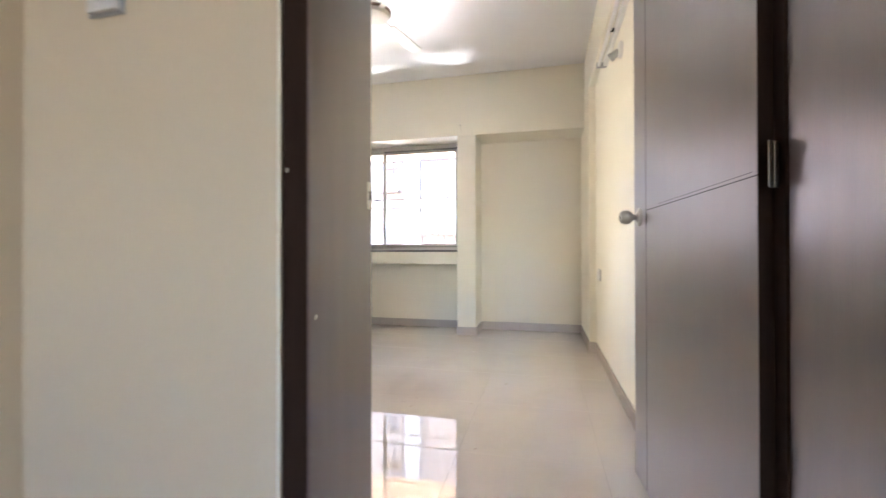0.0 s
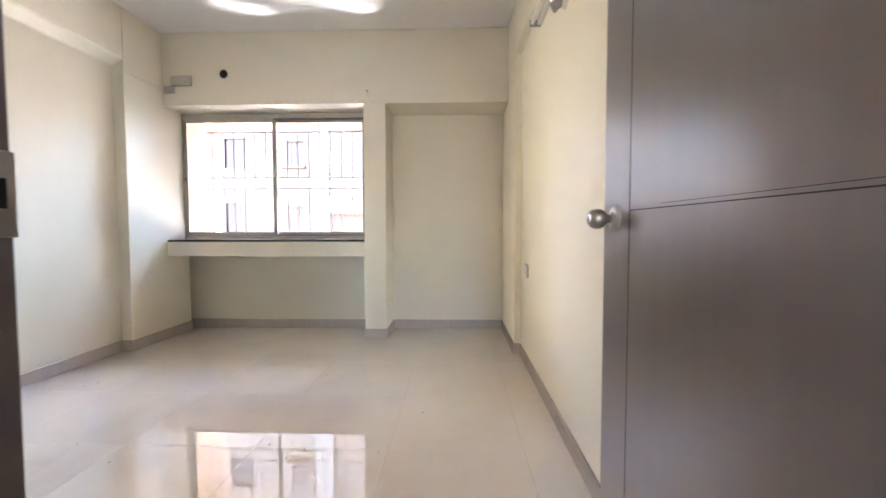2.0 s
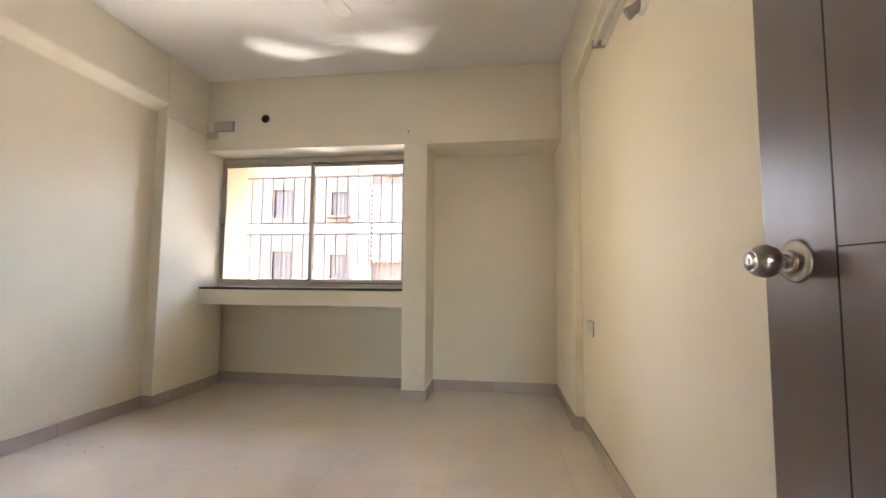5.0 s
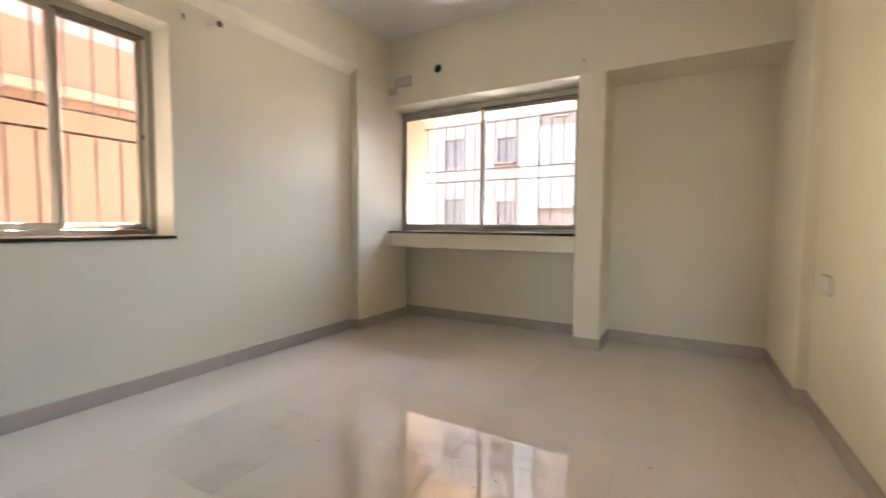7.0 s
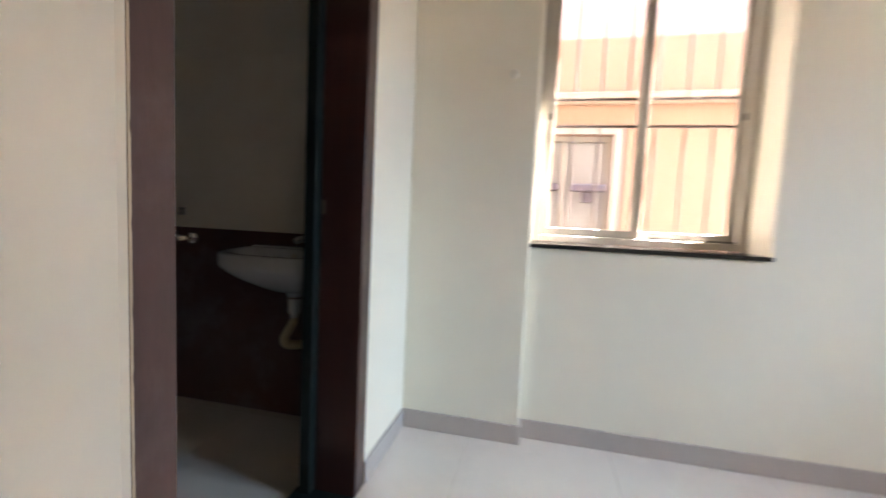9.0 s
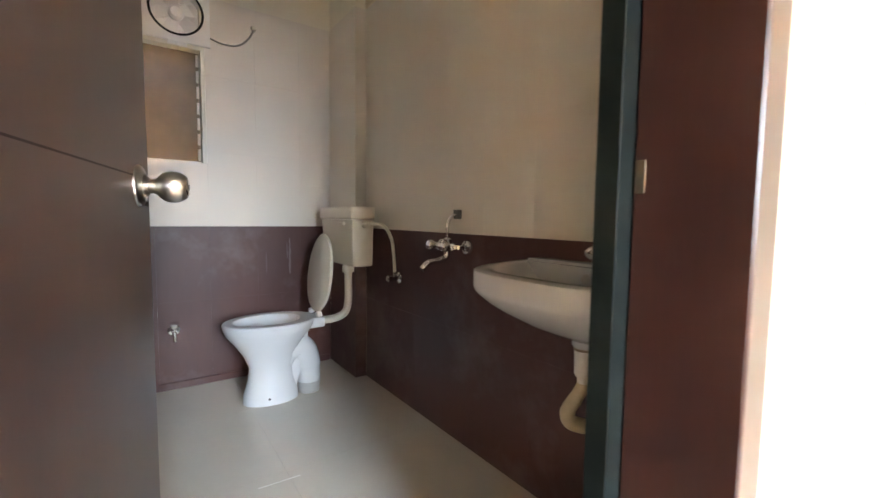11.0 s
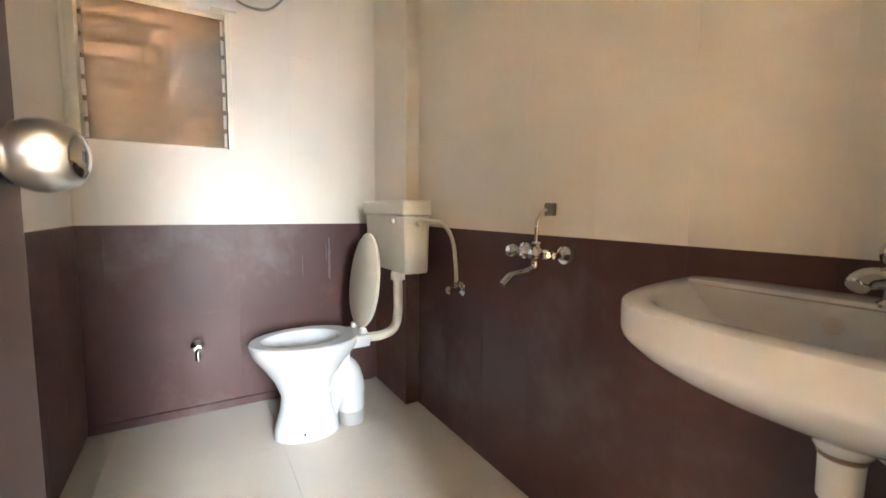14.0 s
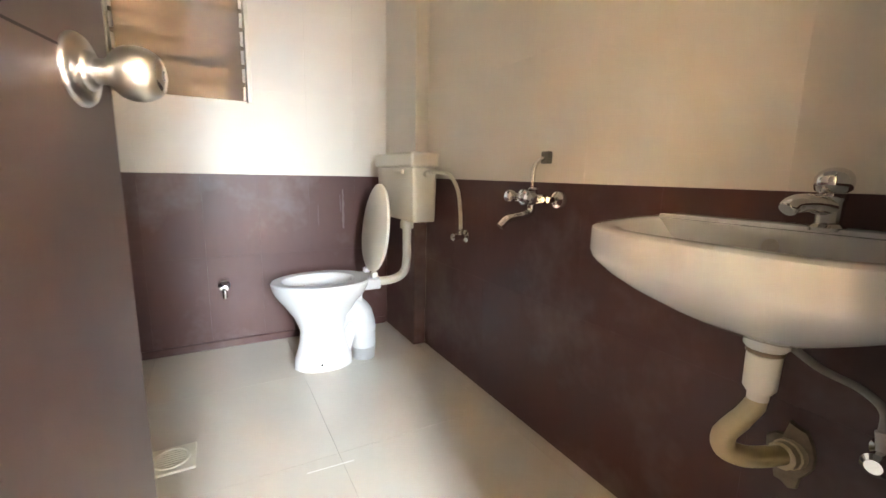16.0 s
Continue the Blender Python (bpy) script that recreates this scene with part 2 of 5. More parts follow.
M_LIME = material("dried_lime", (0.17, 0.115, 0.108), 0.7, vary=0.2, scale=20)
M_DOOR_BATH = material("dark_brown_bathroom_laminate", (0.064, 0.034, 0.028), 0.42, vary=0.16, scale=5, fine=60, bump=0.03, stretch=(5, 5, 0.35), coat=0.4, coat_rough=0.3,
                       dirt=(0.13, 0.085, 0.075), dirt_scale=2.5, dirt_amount=0.3)
M_WIRE = material("grey_cable", (0.35, 0.33, 0.30), 0.5)


# ---- building blocks ----
def part(name, bm, mat, parent=None, label="", smooth=False):
    me = bpy.data.meshes.new(name)
    bmesh.ops.recalc_face_normals(bm, faces=bm.faces)
    if smooth:
        for f in bm.faces:
            f.smooth = True
    bm.to_mesh(me)
    bm.free()
    if smooth:
        me.set_sharp_from_angle(angle=radians(40))
    me.materials.append(mat)
    ob = new(name, me)
    if parent is not None:
        ob.parent = parent
        ob.matrix_parent_inverse = parent.matrix_basis.inverted()
    if label:
        ob["label"] = label
    return ob


def thing(name, at, label, category, group=""):
    e = new(name)
    e.empty_display_size = 0.1
    e.matrix_basis = Matrix.Translation(at)
    return tagged(e, label, category, group)


def add_box(bm, x0, y0, z0, x1, y1, z1, bevel=0.0, seg=1, m=None):
    a = Vector((min(x0, x1), min(y0, y1), min(z0, z1)))
    b = Vector((max(x0, x1), max(y0, y1), max(z0, z1)))
    made = bmesh.ops.create_cube(bm, size=1.0, matrix=Matrix.Translation((a + b) / 2) @ Matrix.Diagonal((*(b - a), 1)))
    vs = made["verts"]
    if bevel:
        es = list({e for v in vs for e in v.link_edges})
        r = bmesh.ops.bevel(bm, geom=es, offset=bevel, segments=seg, affect="EDGES", profile=0.6)
        vs = list({v for f in r["faces"] for v in f.verts} | {v for v in vs if v.is_valid})
    if m is not None:
        bmesh.ops.transform(bm, matrix=m, verts=vs)
    return bm


def box(x0, y0, z0, x1, y1, z1, bevel=0.0, seg=1, m=None):
    return add_box(bmesh.new(), x0, y0, z0, x1, y1, z1, bevel, seg, m)


def boxes(rows, bevel=0.0):
    bm = bmesh.new()
    for r in rows:
        add_box(bm, *r, bevel=bevel)
    return bm


def axis_turn(way):
    return Vector(way).normalized().to_track_quat("Z", "Y").to_matrix().to_4x4()


def add_rod(bm, a, b, r, sides=12, r2=None):
    a, b = Vector(a), Vector(b)
    bmesh.ops.create_cone(bm, cap_ends=True, segments=sides, radius1=r, radius2=r if r2 is None else r2, depth=(b - a).length,
                          matrix=Matrix.Translation((a + b) / 2) @ axis_turn(b - a))
    return bm


def rod(a, b, r, sides=12, r2=None):
    return add_rod(bmesh.new(), a, b, r, sides, r2)


def tube(points, r, sides=10, steps=6):
    """A round tube along a smooth line through the points."""
    p = [Vector(q) for q in points]
    ext = [p[0] * 2 - p[1], *p, p[-1] * 2 - p[-2]]
    line = []
    for i in range(1, len(ext) - 2):
        for k in range(steps):
            s = k / steps
            a, b, c, d = ext[i - 1:i + 3]
            line.append(0.5 * (2 * b + (c - a) * s + (2 * a - 5 * b + 4 * c - d) * s * s + (3 * b - a - 3 * c + d) * s ** 3))
    line.append(p[-1])
    bm = bmesh.new()
    rings, side = [], None
    for i, q in enumerate(line):
        way = (line[min(i + 1, len(line) - 1)] - line[max(i - 1, 0)]).normalized()
        if side is None:
            side = way.orthogonal().normalized()
        side = (side - way * side.dot(way)).normalized()
        up = way.cross(side)
        rr = r[min(i // steps, len(r) - 1)] if isinstance(r, (list, tuple)) else r
        rings.append([bm.verts.new(q + rr * (math.cos(t) * side + math.sin(t) * up)) for t in
                      (2 * math.pi * k / sides for k in range(sides))])
    for u, v in zip(rings, rings[1:]):
        for k in range(sides):
            bm.faces.new((u[k], u[(k + 1) % sides], v[(k + 1) % sides], v[k]))
    bm.faces.new(rings[0][::-1])
    bm.faces.new(rings[-1])
    return bm


def lathe(profile, at, way=(0, 0, 1), sides=28):
    """A turned body: (radius, along) pairs round an axis."""
    bm = bmesh.new()
    m = Matrix.Translation(at) @ axis_turn(way)
    rings = []
    for r, h in profile:
        rings.append([bm.verts.new(m @ Vector((max(r, 1e-4) * math.cos(t), max(r, 1e-4) * math.sin(t), h))) for t in
                      (2 * math.pi * k / sides for k in range(sides))])
    for u, v in zip(rings, rings[1:]):
        for k in range(sides):
            bm.faces.new((u[k], u[(k + 1) % sides], v[(k + 1) % sides], v[k]))
    bm.faces.new(rings[0][::-1])
    bm.faces.new(rings[-1])
    return bm


def loft(rings, cap=True):
    bm = bmesh.new()
    vs = [[bm.verts.new(p) for p in ring] for ring in rings]
    n = len(vs[0])
    for u, v in zip(vs, vs[1:]):
        for k in range(n):
            bm.faces.new((u[k], u[(k + 1) % n], v[(k + 1) % n], v[k]))
    if cap:
        bm.faces.new(vs[0][::-1])
        bm.faces.new(vs[-1])
    return bm


def structure(name, bm, mat, label, category, smooth=False):
    return tagged(part(name, bm, mat, smooth=smooth), label, category, kind="structure")


# ---- the plan ----
CEIL = 2.855
XF, XM = -2.605, -2.70          # west wall: pilaster faces, recessed face
YN, YC = 5.35, 4.93             # north niche wall, front of beam, column and sill
XE, XEM = 0.615, 0.67           # east wall: pilaster face, main face
YS, YH = 1.355, 1.092           # door wall: bedroom face, hall face
WIN_W = (1.915, 2.875, 0.92, 2.20)
BX0, BX1, BY0, BY1, BZ = -2.585, -1.172, -1.205, 1.15, -0.02
DADO, TILETOP = 0.905, 2.19

# ---- bedroom structure ----
w0, w1, s0, s1 = WIN_W
structure("wall_west", boxes([
    (-2.98, YH, -0.2, XM, 5.52, s0 - 0.12), (-2.98, YH, s1, XM, 5.24, 3.0), (-2.98, YH, s0 - 0.12, XM, 5.24, s0 - 0.02),
    (-2.98, YH, s0 - 0.02, XM, w0, s1), (-2.98, w1, s0 - 0.02, XM, 5.24, s1)]), M_WALL,
    "cream painted wall with a recessed window panel", "wall")
structure("pillar_south_west", box(XM, YS, 0, -2.628, 1.91, CEIL, 0.004), M_WALL, "cream painted wall pier beside the bathroom door", "pillar")
structure("pillar_north_west", box(XM, 4.463, 0, XF, 5.25, 2.334, 0.004), M_WALL, "cream painted shallow pilaster next to the bay window", "pillar")
bw = box(XM, 1.91, 2.44, XF, 4.463, CEIL, 0.004)
add_box(bw, XM, 4.463, 2.335, XF + 0.003, YC, CEIL, 0.004)
fillet = [[bw.verts.new(p) for p in ((XM, y, 2.44), (XF, y, 2.4405), (XF - 0.006, y, 2.43), (XM + 0.006, y, 2.382), (XM, y, 2.372))] for y in (1.912, 4.462)]
for k in range(5):
    bw.faces.new((fillet[0][k], fillet[0][(k + 1) % 5], fillet[1][(k + 1) % 5], fillet[1][k]))
bw.faces.new(fillet[0][::-1])
bw.faces.new(fillet[1])
structure("beam_west", bw, M_WALL, "cream painted ceiling beam along the window wall", "beam")
structure("wall_north", boxes([
    (XM, YN, -0.2, -0.72, 5.52, 0.775), (-0.514, YN, -0.2, XEM, 5.52, 2.19)]), M_WALL, "cream painted back wall of the niches", "wall")
structure("column_north", box(-0.72, YC, 0, -0.514, 5.52, 2.19, 0.004), M_WALL, "cream painted square column between window and niche", "column")
structure("beam_north", box(XM, YC, 2.19, XEM, 5.52, CEIL, 0.004), M_WALL, "cream painted deep beam above the bay window", "beam")
structure("window_bench", box(XM, YC, 0.775, -0.722, 5.22, 0.912, 0.003), M_WALL, "cream painted projecting slab under the bay window", "ledge")
structure("sill_north", box(XF, YC - 0.006, 0.913, -0.722, 5.235, 0.93, 0.002), M_GRANITE, "thin black granite window sill", "window sill")
structure("sill_west", box(-2.98, w0 - 0.005, s0 - 0.018, XM + 0.012, w1 + 0.005, s0, 0.002), M_GRANITE, "thin black granite window sill", "window sill")
structure("wall_east", box(XEM, YS, -0.2, 0.9, 5.52, 3.0), M_WALL, "cream painted plain side wall", "wall")
structure("pillar_north_east", box(XE, 4.46, 0, XEM, YN, 2.43, 0.004), M_WALL, "cream painted shallow pilaster in the niche corner", "pillar")
structure("beam_east", box(XE, YS, 2.43, XEM, YC, CEIL, 0.004), M_WALL, "cream painted shallow beam under the ceiling", "beam")
structure("wall_south", boxes([
    (-2.98, 1.16, -0.2, -2.162, YS, 3.0), (-1.240, YH, -0.2, -0.236, YS, 3.0), (0.735, YH, -0.2, 0.9, YS, 3.0),
    (-2.162, 1.16, 2.16, -1.240, YS, 3.0), (-0.236, YH, 2.16, 0.735, YS, 3.0)]), M_WALL, "cream painted wall with the two doorways", "wall")
pad = [(-1.2505, YS - 0.02), (-1.2505, 1.353), (-1.209, 1.385), (-0.245, 1.385), (-0.245, YS - 0.02)]
structure("wall_south_plaster", loft([[(x, y, z) for x, y in pad] for z in (0.0, CEIL)]), M_WALL, "thicker cream plaster between the two doorways", "wall")
# out of view; added to keep sun off the shaft behind the louvres
structure("sun_block_above", box(-2.98, -1.46, 3.03, 3.4, 5.52, 9.2), M_OUTER, "unseen upper storeys added to shade the light shaft", "building")
structure("ceiling", box(-2.98, YH, CEIL, 0.9, 5.52, 3.02), M_CEIL, "white painted ceiling with a satin sheen", "ceiling")

# skirting
rows = [("skirting_a", (XM, 1.91, XM + 0.012, 4.463)), ("skirting_b", (-2.628, YS, -2.616, 1.91)), ("skirting_b2", (XM, 1.91, -2.616, 1.922)),
        ("skirting_c", (XF, 4.451, XF + 0.012, 5.25)), ("skirting_c2", (XM, 4.451, XF, 4.463)),
        ("skirting_d", (XM, YN - 0.012, -0.72, YN)), ("skirting_e", (-0.732, YC - 0.012, -0.502, YC)),
        ("skirting_f", (-0.514, YC, -0.502, YN)), ("skirting_f2", (-0.732, YC, -0.72, YN - 0.012)), ("skirting_g", (-0.502, YN - 0.012, XE, YN)),
        ("skirting_h", (XE - 0.012, 4.448, XE, YN - 0.012)), ("skirting_h2", (XE, 4.448, XEM, 4.46)),
        ("skirting_i", (XEM - 0.012, YS, XEM, 4.448)), ("skirting_j", (-2.616, YS, -2.162, YS + 0.012)),
        ("skirting_k", (-1.205, 1.385, -0.245, 1.397))]
base = structure("baseboard", box(-1.0, 1.3855, 0.001, -0.9, 1.388, 0.08), M_SKIRT, "taupe tile skirting along the bedroom walls", "skirting")
for n, (x0, y0, x1, y1) in rows:
    along_x = (x1 - x0) > (y1 - y0)
    length = (x1 - x0) if along_x else (y1 - y0)
    k = max(1, round(length / 0.63))
    for i in range(k):
        a, b = i / k, (i + 1) / k
        if along_x:
            bm = box(x0 + length * a + 0.0006, y0, 0, x0 + length * b - 0.0006, y1, 0.088, 0.0015)
        else:
            bm = box(x0, y0 + length * a + 0.0006, 0, x1, y0 + length * b - 0.0006, 0.088, 0.0015)
        part("skirting_tile", bm, M_SKIRT, base)

# ---- windows ----


def sliding_window(name, m, w, h, label):
    """A two-leaf sliding window in its own plane: x along, z up, +y to the outside."""
    e = thing(name, (0, 0, 0), label, "window")
    e["kind"] = "structure"
    e.matrix_basis = m

    def put(n, bm, mat, parent, lab=""):
        ob = part(n, bm, mat, None, lab)
        ob.parent = parent
        return ob
    f = 0.042
    put("window_frame", boxes([(0, 0, 0, f, 0.07, h), (w - f, 0, 0, w, 0.07, h), (f, 0, 0, w - f, 0.07, 0.035), (f, 0, h - 0.045, w - f, 0.07, h)], 0.003), M_ALU, e)
    put("window_track", boxes([(f, 0.030, 0.0352, w - f, 0.036, 0.045), (w / 2, 0.006, h - 0.062, w - f, 0.030, h - 0.0455)]), M_RAIL, e, "dark sliding track")
    mid = w / 2
    for x0, x1, y0, lock in ((f, mid + 0.022, 0.008, f + 0.006), (mid - 0.022, w - f, 0.040, w - f - 0.012)):
        s = 0.034
        z0, z1 = 0.037, h - 0.047
        sash = put("sash", boxes([(x0, y0, z0, x0 + s, y0 + 0.024, z1), (x1 - s, y0, z0, x1, y0 + 0.024, z1),
                                  (x0 + s, y0, z0, x1 - s, y0 + 0.024, z0 + s), (x0 + s, y0, z1 - s, x1 - s, y0 + 0.024, z1)], 0.002), M_ALU, e)
        pane = part("pane", box(x0 + s, y0 + 0.010, z0 + s, x1 - s, y0 + 0.014, z1 - s), M_GLASS, None, "clear glass pane")
        pane.parent = sash
        pane.visible_shadow = False
        latch = part("latch", box(lock, y0 - 0.007, h * 0.47, lock + 0.012, y0 - 0.0005, h * 0.47 + 0.03, 0.002), M_LINE, None, "small dark latch")
        latch.parent = sash
    return e


sliding_window("window_1", pose(-2.64, 5.18, 0.932), 1.916, 1.245, "wide two-leaf sliding window in a grey-beige metal frame")
sliding_window("window_2", pose(-2.90, w0, s0 + 0.003, 0, 0, 90), w1 - w0, s1 - s0 - 0.006, "tall two-leaf sliding window in a grey-beige metal frame")


def grille(name, m, w, rails, verts, label):
    e = thing(name, (0, 0, 0), label, "window grille")
    e.matrix_basis = m
    for z in rails:
        ob = part("rail", box(0, -0.008, z - 0.006, w, 0.008, z + 0.006), M_IRON, None)
        ob.parent = e
    for x, z0, z1 in verts:
        ob = part("bar", rod((x, 0, z0), (x, 0, z1), 0.0065, 8), M_IRON, None)
        ob.parent = e
    return e


v1 = []
n1 = 16
for i in range(n1):
    x = 0.05 + i * (1.80 / (n1 - 1))
    v1 += [(x, 0.02, 0.55), (x, 0.67, 1.165)]
for x in (0.6, 1.24):
    v1.append((x, 1.165, 1.254))
grille("grille_north", pose(-2.61, 5.62, 0.93), 1.89, (0.02, 0.55, 0.67, 1.165), v1, "thin brown painted iron bars outside the bay window")
v2 = []
for y in (0.05, 0.168, 0.292, 0.415, 0.545, 0.675, 0.80, 0.905):
    v2 += [(y, 0.012, 0.575), (y, 0.705, 1.27)]
grille("grille_west", pose(-2.965, w0, 0.925, 0, 0, 90), w1 - w0, (0.575, 0.705), v2, "thin brown painted iron bars outside the side window")

# bay outside the north window
structure("bay_side_west", box(-2.95, 5.25, 0.802, -2.612, 5.86, 2.33), M_OUTER, "peach rendered side of the window bay", "wall")
structure("bay_side_east", box(-0.72, 5.52, -0.2, -0.45, 5.86, 2.33), M_OUTER, "peach rendered side of the window bay", "wall")
structure("bay_hood", box(-2.612, 5.52, 2.185, -0.72, 5.86, 2.33), M_OUTER, "peach rendered hood above the bay window", "sunshade")
structure("bay_hood_inner", box(-2.612, 5.25, 2.178, -0.72, 5.52, 2.1895), M_OUTER, "peach rendered soffit above the bay window", "sunshade")
structure("bay_ledge", box(-2.612, 5.25, 0.80, -0.72, 5.86, 0.925, 0.004), M_LEDGE, "mirror-like metal ledge added outside the window to reflect sun", "ledge")
structure("outer_wall_north", box(-2.95, 5.52, -4.0, 0.9, 5.68, 0.775), M_OUTER, "peach rendered outside wall below the bay", "wall")
structure("outer_wall_north_east", box(-0.45, 5.52, 0.775, 0.9, 5.68, 3.2), M_OUTER, "peach rendered outside wall", "wall")

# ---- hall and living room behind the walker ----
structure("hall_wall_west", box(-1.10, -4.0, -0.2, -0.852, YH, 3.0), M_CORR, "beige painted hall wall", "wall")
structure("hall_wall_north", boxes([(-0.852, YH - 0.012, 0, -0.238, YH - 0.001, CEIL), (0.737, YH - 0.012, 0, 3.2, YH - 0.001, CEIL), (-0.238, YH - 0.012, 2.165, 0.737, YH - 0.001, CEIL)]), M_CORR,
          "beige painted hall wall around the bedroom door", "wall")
structure("living_wall_east", box(3.2, -4.0, -0.2, 3.4, YH, 3.0), M_WALL, "cream painted living room wall", "wall")
structure("living_wall_north", box(0.9, YH, -0.2, 3.4, YH + 0.15, 3.0), M_WALL, "cream painted living room wall", "wall")
structure("living_wall_south", boxes([(-1.1, -4.2, -0.2, 0.6, -4.0, 3.0), (1.6, -4.2, -0.2, 3.4, -4.0, 3.0), (0.6, -4.2, -0.2, 1.6, -4.0, 1.0), (0.6, -4.2, 2.0, 1.6, -4.0, 3.0)]),
          M_WALL, "cream painted living room wall with a window opening", "wall")
structure("living_floor", box(-1.1, -4.0, -0.2, 3.2, YH, -0.004), M_FLOOR, "polished ivory tile floor of the hall", "floor")
structure("living_ceiling", box(-1.1, -4.2, CEIL, 3.4, YH, 3.02), M_CEIL, "white painted hall ceiling", "ceiling")

# ---- doors ----


def hinge(parent, at, m, h=0.10):
    """A butt hinge: two leaves, a knuckle and its screws, in the plane x = 0 of m."""
    mm = Matrix.Translation(at) @ m
    hg = part("hinge", box(-0.0015, -0.022, -h / 2, 0.0015, 0.022, h / 2, 0.0008, 1, mm), M_BRASS, parent, "worn metal butt hinge")
    part("knuckle", rod(mm @ Vector((0.002, 0, -h / 2)), mm @ Vector((0.002, 0, h / 2)), 0.006), M_BRASS, hg)
    for y in (-0.014, 0.014):
        for z in (-0.033, 0.0, 0.033):
            part("screw", lathe([(0.0045, 0), (0.0045, 0.001), (0.003, 0.0018)], mm @ Vector((0.0015, y, z)), mm.to_3x3() @ Vector((1, 0, 0)), 10), M_STEEL, hg)
    return hg


def knob(parent, at, way, name="door_knob"):
    way = Vector(way).normalized()
    k = part(name, lathe([(0.0125, 0.004), (0.0125, 0.022), (0.014, 0.027), (0.019, 0.031), (0.0245, 0.037), (0.0275, 0.045), (0.0280, 0.053), (0.0262, 0.062), (0.0225, 0.069), (0.0185, 0.0732)], at, way, 32),
             M_STEEL, parent, "round satin steel door knob", True)
    part("rose", lathe([(0.0365, 0.0), (0.0365, 0.002), (0.0345, 0.005), (0.029, 0.008), (0.020, 0.0095), (0.0185, 0.013), (0.0155, 0.0155), (0.012, 0.016)], at, way, 32), M_STEEL, k, "", True)
    part("keyhole", lathe([(0.0165, 0.0735), (0.013, 0.0755), (0.006, 0.0757)], at, way, 20), M_CHROME, k, "", True)
    part("key_slot", box(-0.0012, -0.005, 0.0755, 0.0012, 0.005, 0.0766, 0, 1, Matrix.Translation(at) @ axis_turn(way)), M_LINE, k)
    return k


# bedroom door: frame in the south wall, leaf swung into the room along the east wall
f1 = thing("door_frame_1", (0.24, 1.22, 0), "dark brown painted wooden frame of the bedroom door", "door frame")
f1["kind"] = "structure"
part("left_post", box(-0.234, YH - 0.006, 0, -0.184, YS + 0.002, 2.10, 0.003), M_FRAME, f1)
# darker tone on the post's hall side
part("front_strip", box(-0.2335, YH - 0.011, 0, -0.1865, YH - 0.0062, 2.10, 0.0015), M_DARK_EDGE, f1, "dark brown edge of the post")
part("right_post", box(0.664, YH - 0.006, 0, 0.733, 1.359, 2.10, 0.002), M_FRAME, f1)
part("rebate", box(0.6605, 1.3595, 0, 0.6695, 1.43, 2.10, 0.002), M_DARK_EDGE, f1, "hinge rebate darkened like the shaded gap")
part("head", box(-0.234, YH - 0.006, 2.10, 0.733, YS + 0.006, 2.158, 0.003), M_FRAME, f1)
sp = part("strike_plate", box(-0.1845, YS - 0.022, 1.015, -0.1828, YS + 0.0024, 1.078, 0.0006), M_STEEL, f1, "small steel strike plate")
part("strike_hole", box(-0.1829, YS - 0.016, 1.036, -0.1823, YS - 0.005, 1.058), M_BLACK, sp)
part("paint_chip", box(-0.1846, 1.106, 0.795, -0.1834, 1.110, 0.803, 0.0005), M_PLAST, f1, "chipped pale spot")
part("paint_chip", box(-0.226, YH - 0.0120, 1.055, -0.223, YH - 0.0105, 1.063, 0.0005), M_PLAST, f1, "chipped pale spot")

HINGE = Vector((0.632, 1.402, 0))
FREE = Vector((0.575, 2.292, 0))
along = (FREE - HINGE)
LEAF = along.length
LM = Matrix.Translation(HINGE) @ Matrix.Rotation(math.atan2(along.y, along.x), 4, "Z")


def door_leaf(name, m, length, side, label, grooves, mat=M_DOOR):
    """A flush leaf: x from the hinge to the free edge; side: where its thickness lies, as -1 or 1 in y."""
    d = thing(name, m.translation, label, "door")
    d["kind"] = "structure"
    part("leaf", box(0, 0, 0.008, length, side * 0.035, 2.09, 0.0025, 1, m), mat, d)
    for x0, z0, x1, z1 in grooves:
        part("groove", box(x0, side * -0.0006, z0, x1, side * 0.002, z1, 0, 1, m), M_LINE, d, "thin dark groove line")
    return d


d1 = door_leaf("door_1", LM, LEAF, -1, "brown laminate bedroom door standing open against the side wall",
               [(LEAF - 0.157, 0.02, LEAF - 0.154, 2.08), (0.0, 1.068, LEAF - 0.157, 1.0705), (0.02, 1.078, LEAF - 0.30, 1.0792)])
part("hinge_edge", box(-0.0014, -0.0345, 0.01, -0.0003, -0.0005, 2.088, 0, 1, LM), M_DARK_EDGE, d1, "hinge edge of the leaf, darkened like the shaded gap")
knob(d1, LM @ Vector((LEAF - 0.075, 0.0, 1.05)), LM.to_3x3() @ Vector((0, 1, 0)))
part("latch_plate", box(LEAF - 0.0005, -0.028, 1.02, LEAF + 0.0015, -0.007, 1.08, 0.0005, 1, LM), M_STEEL, d1)
for z in (0.25, 1.085, 1.86):
    hinge(d1, (0.650, 1.378, z), pose(0, 0, 0, 0, 0, 130), 0.09)

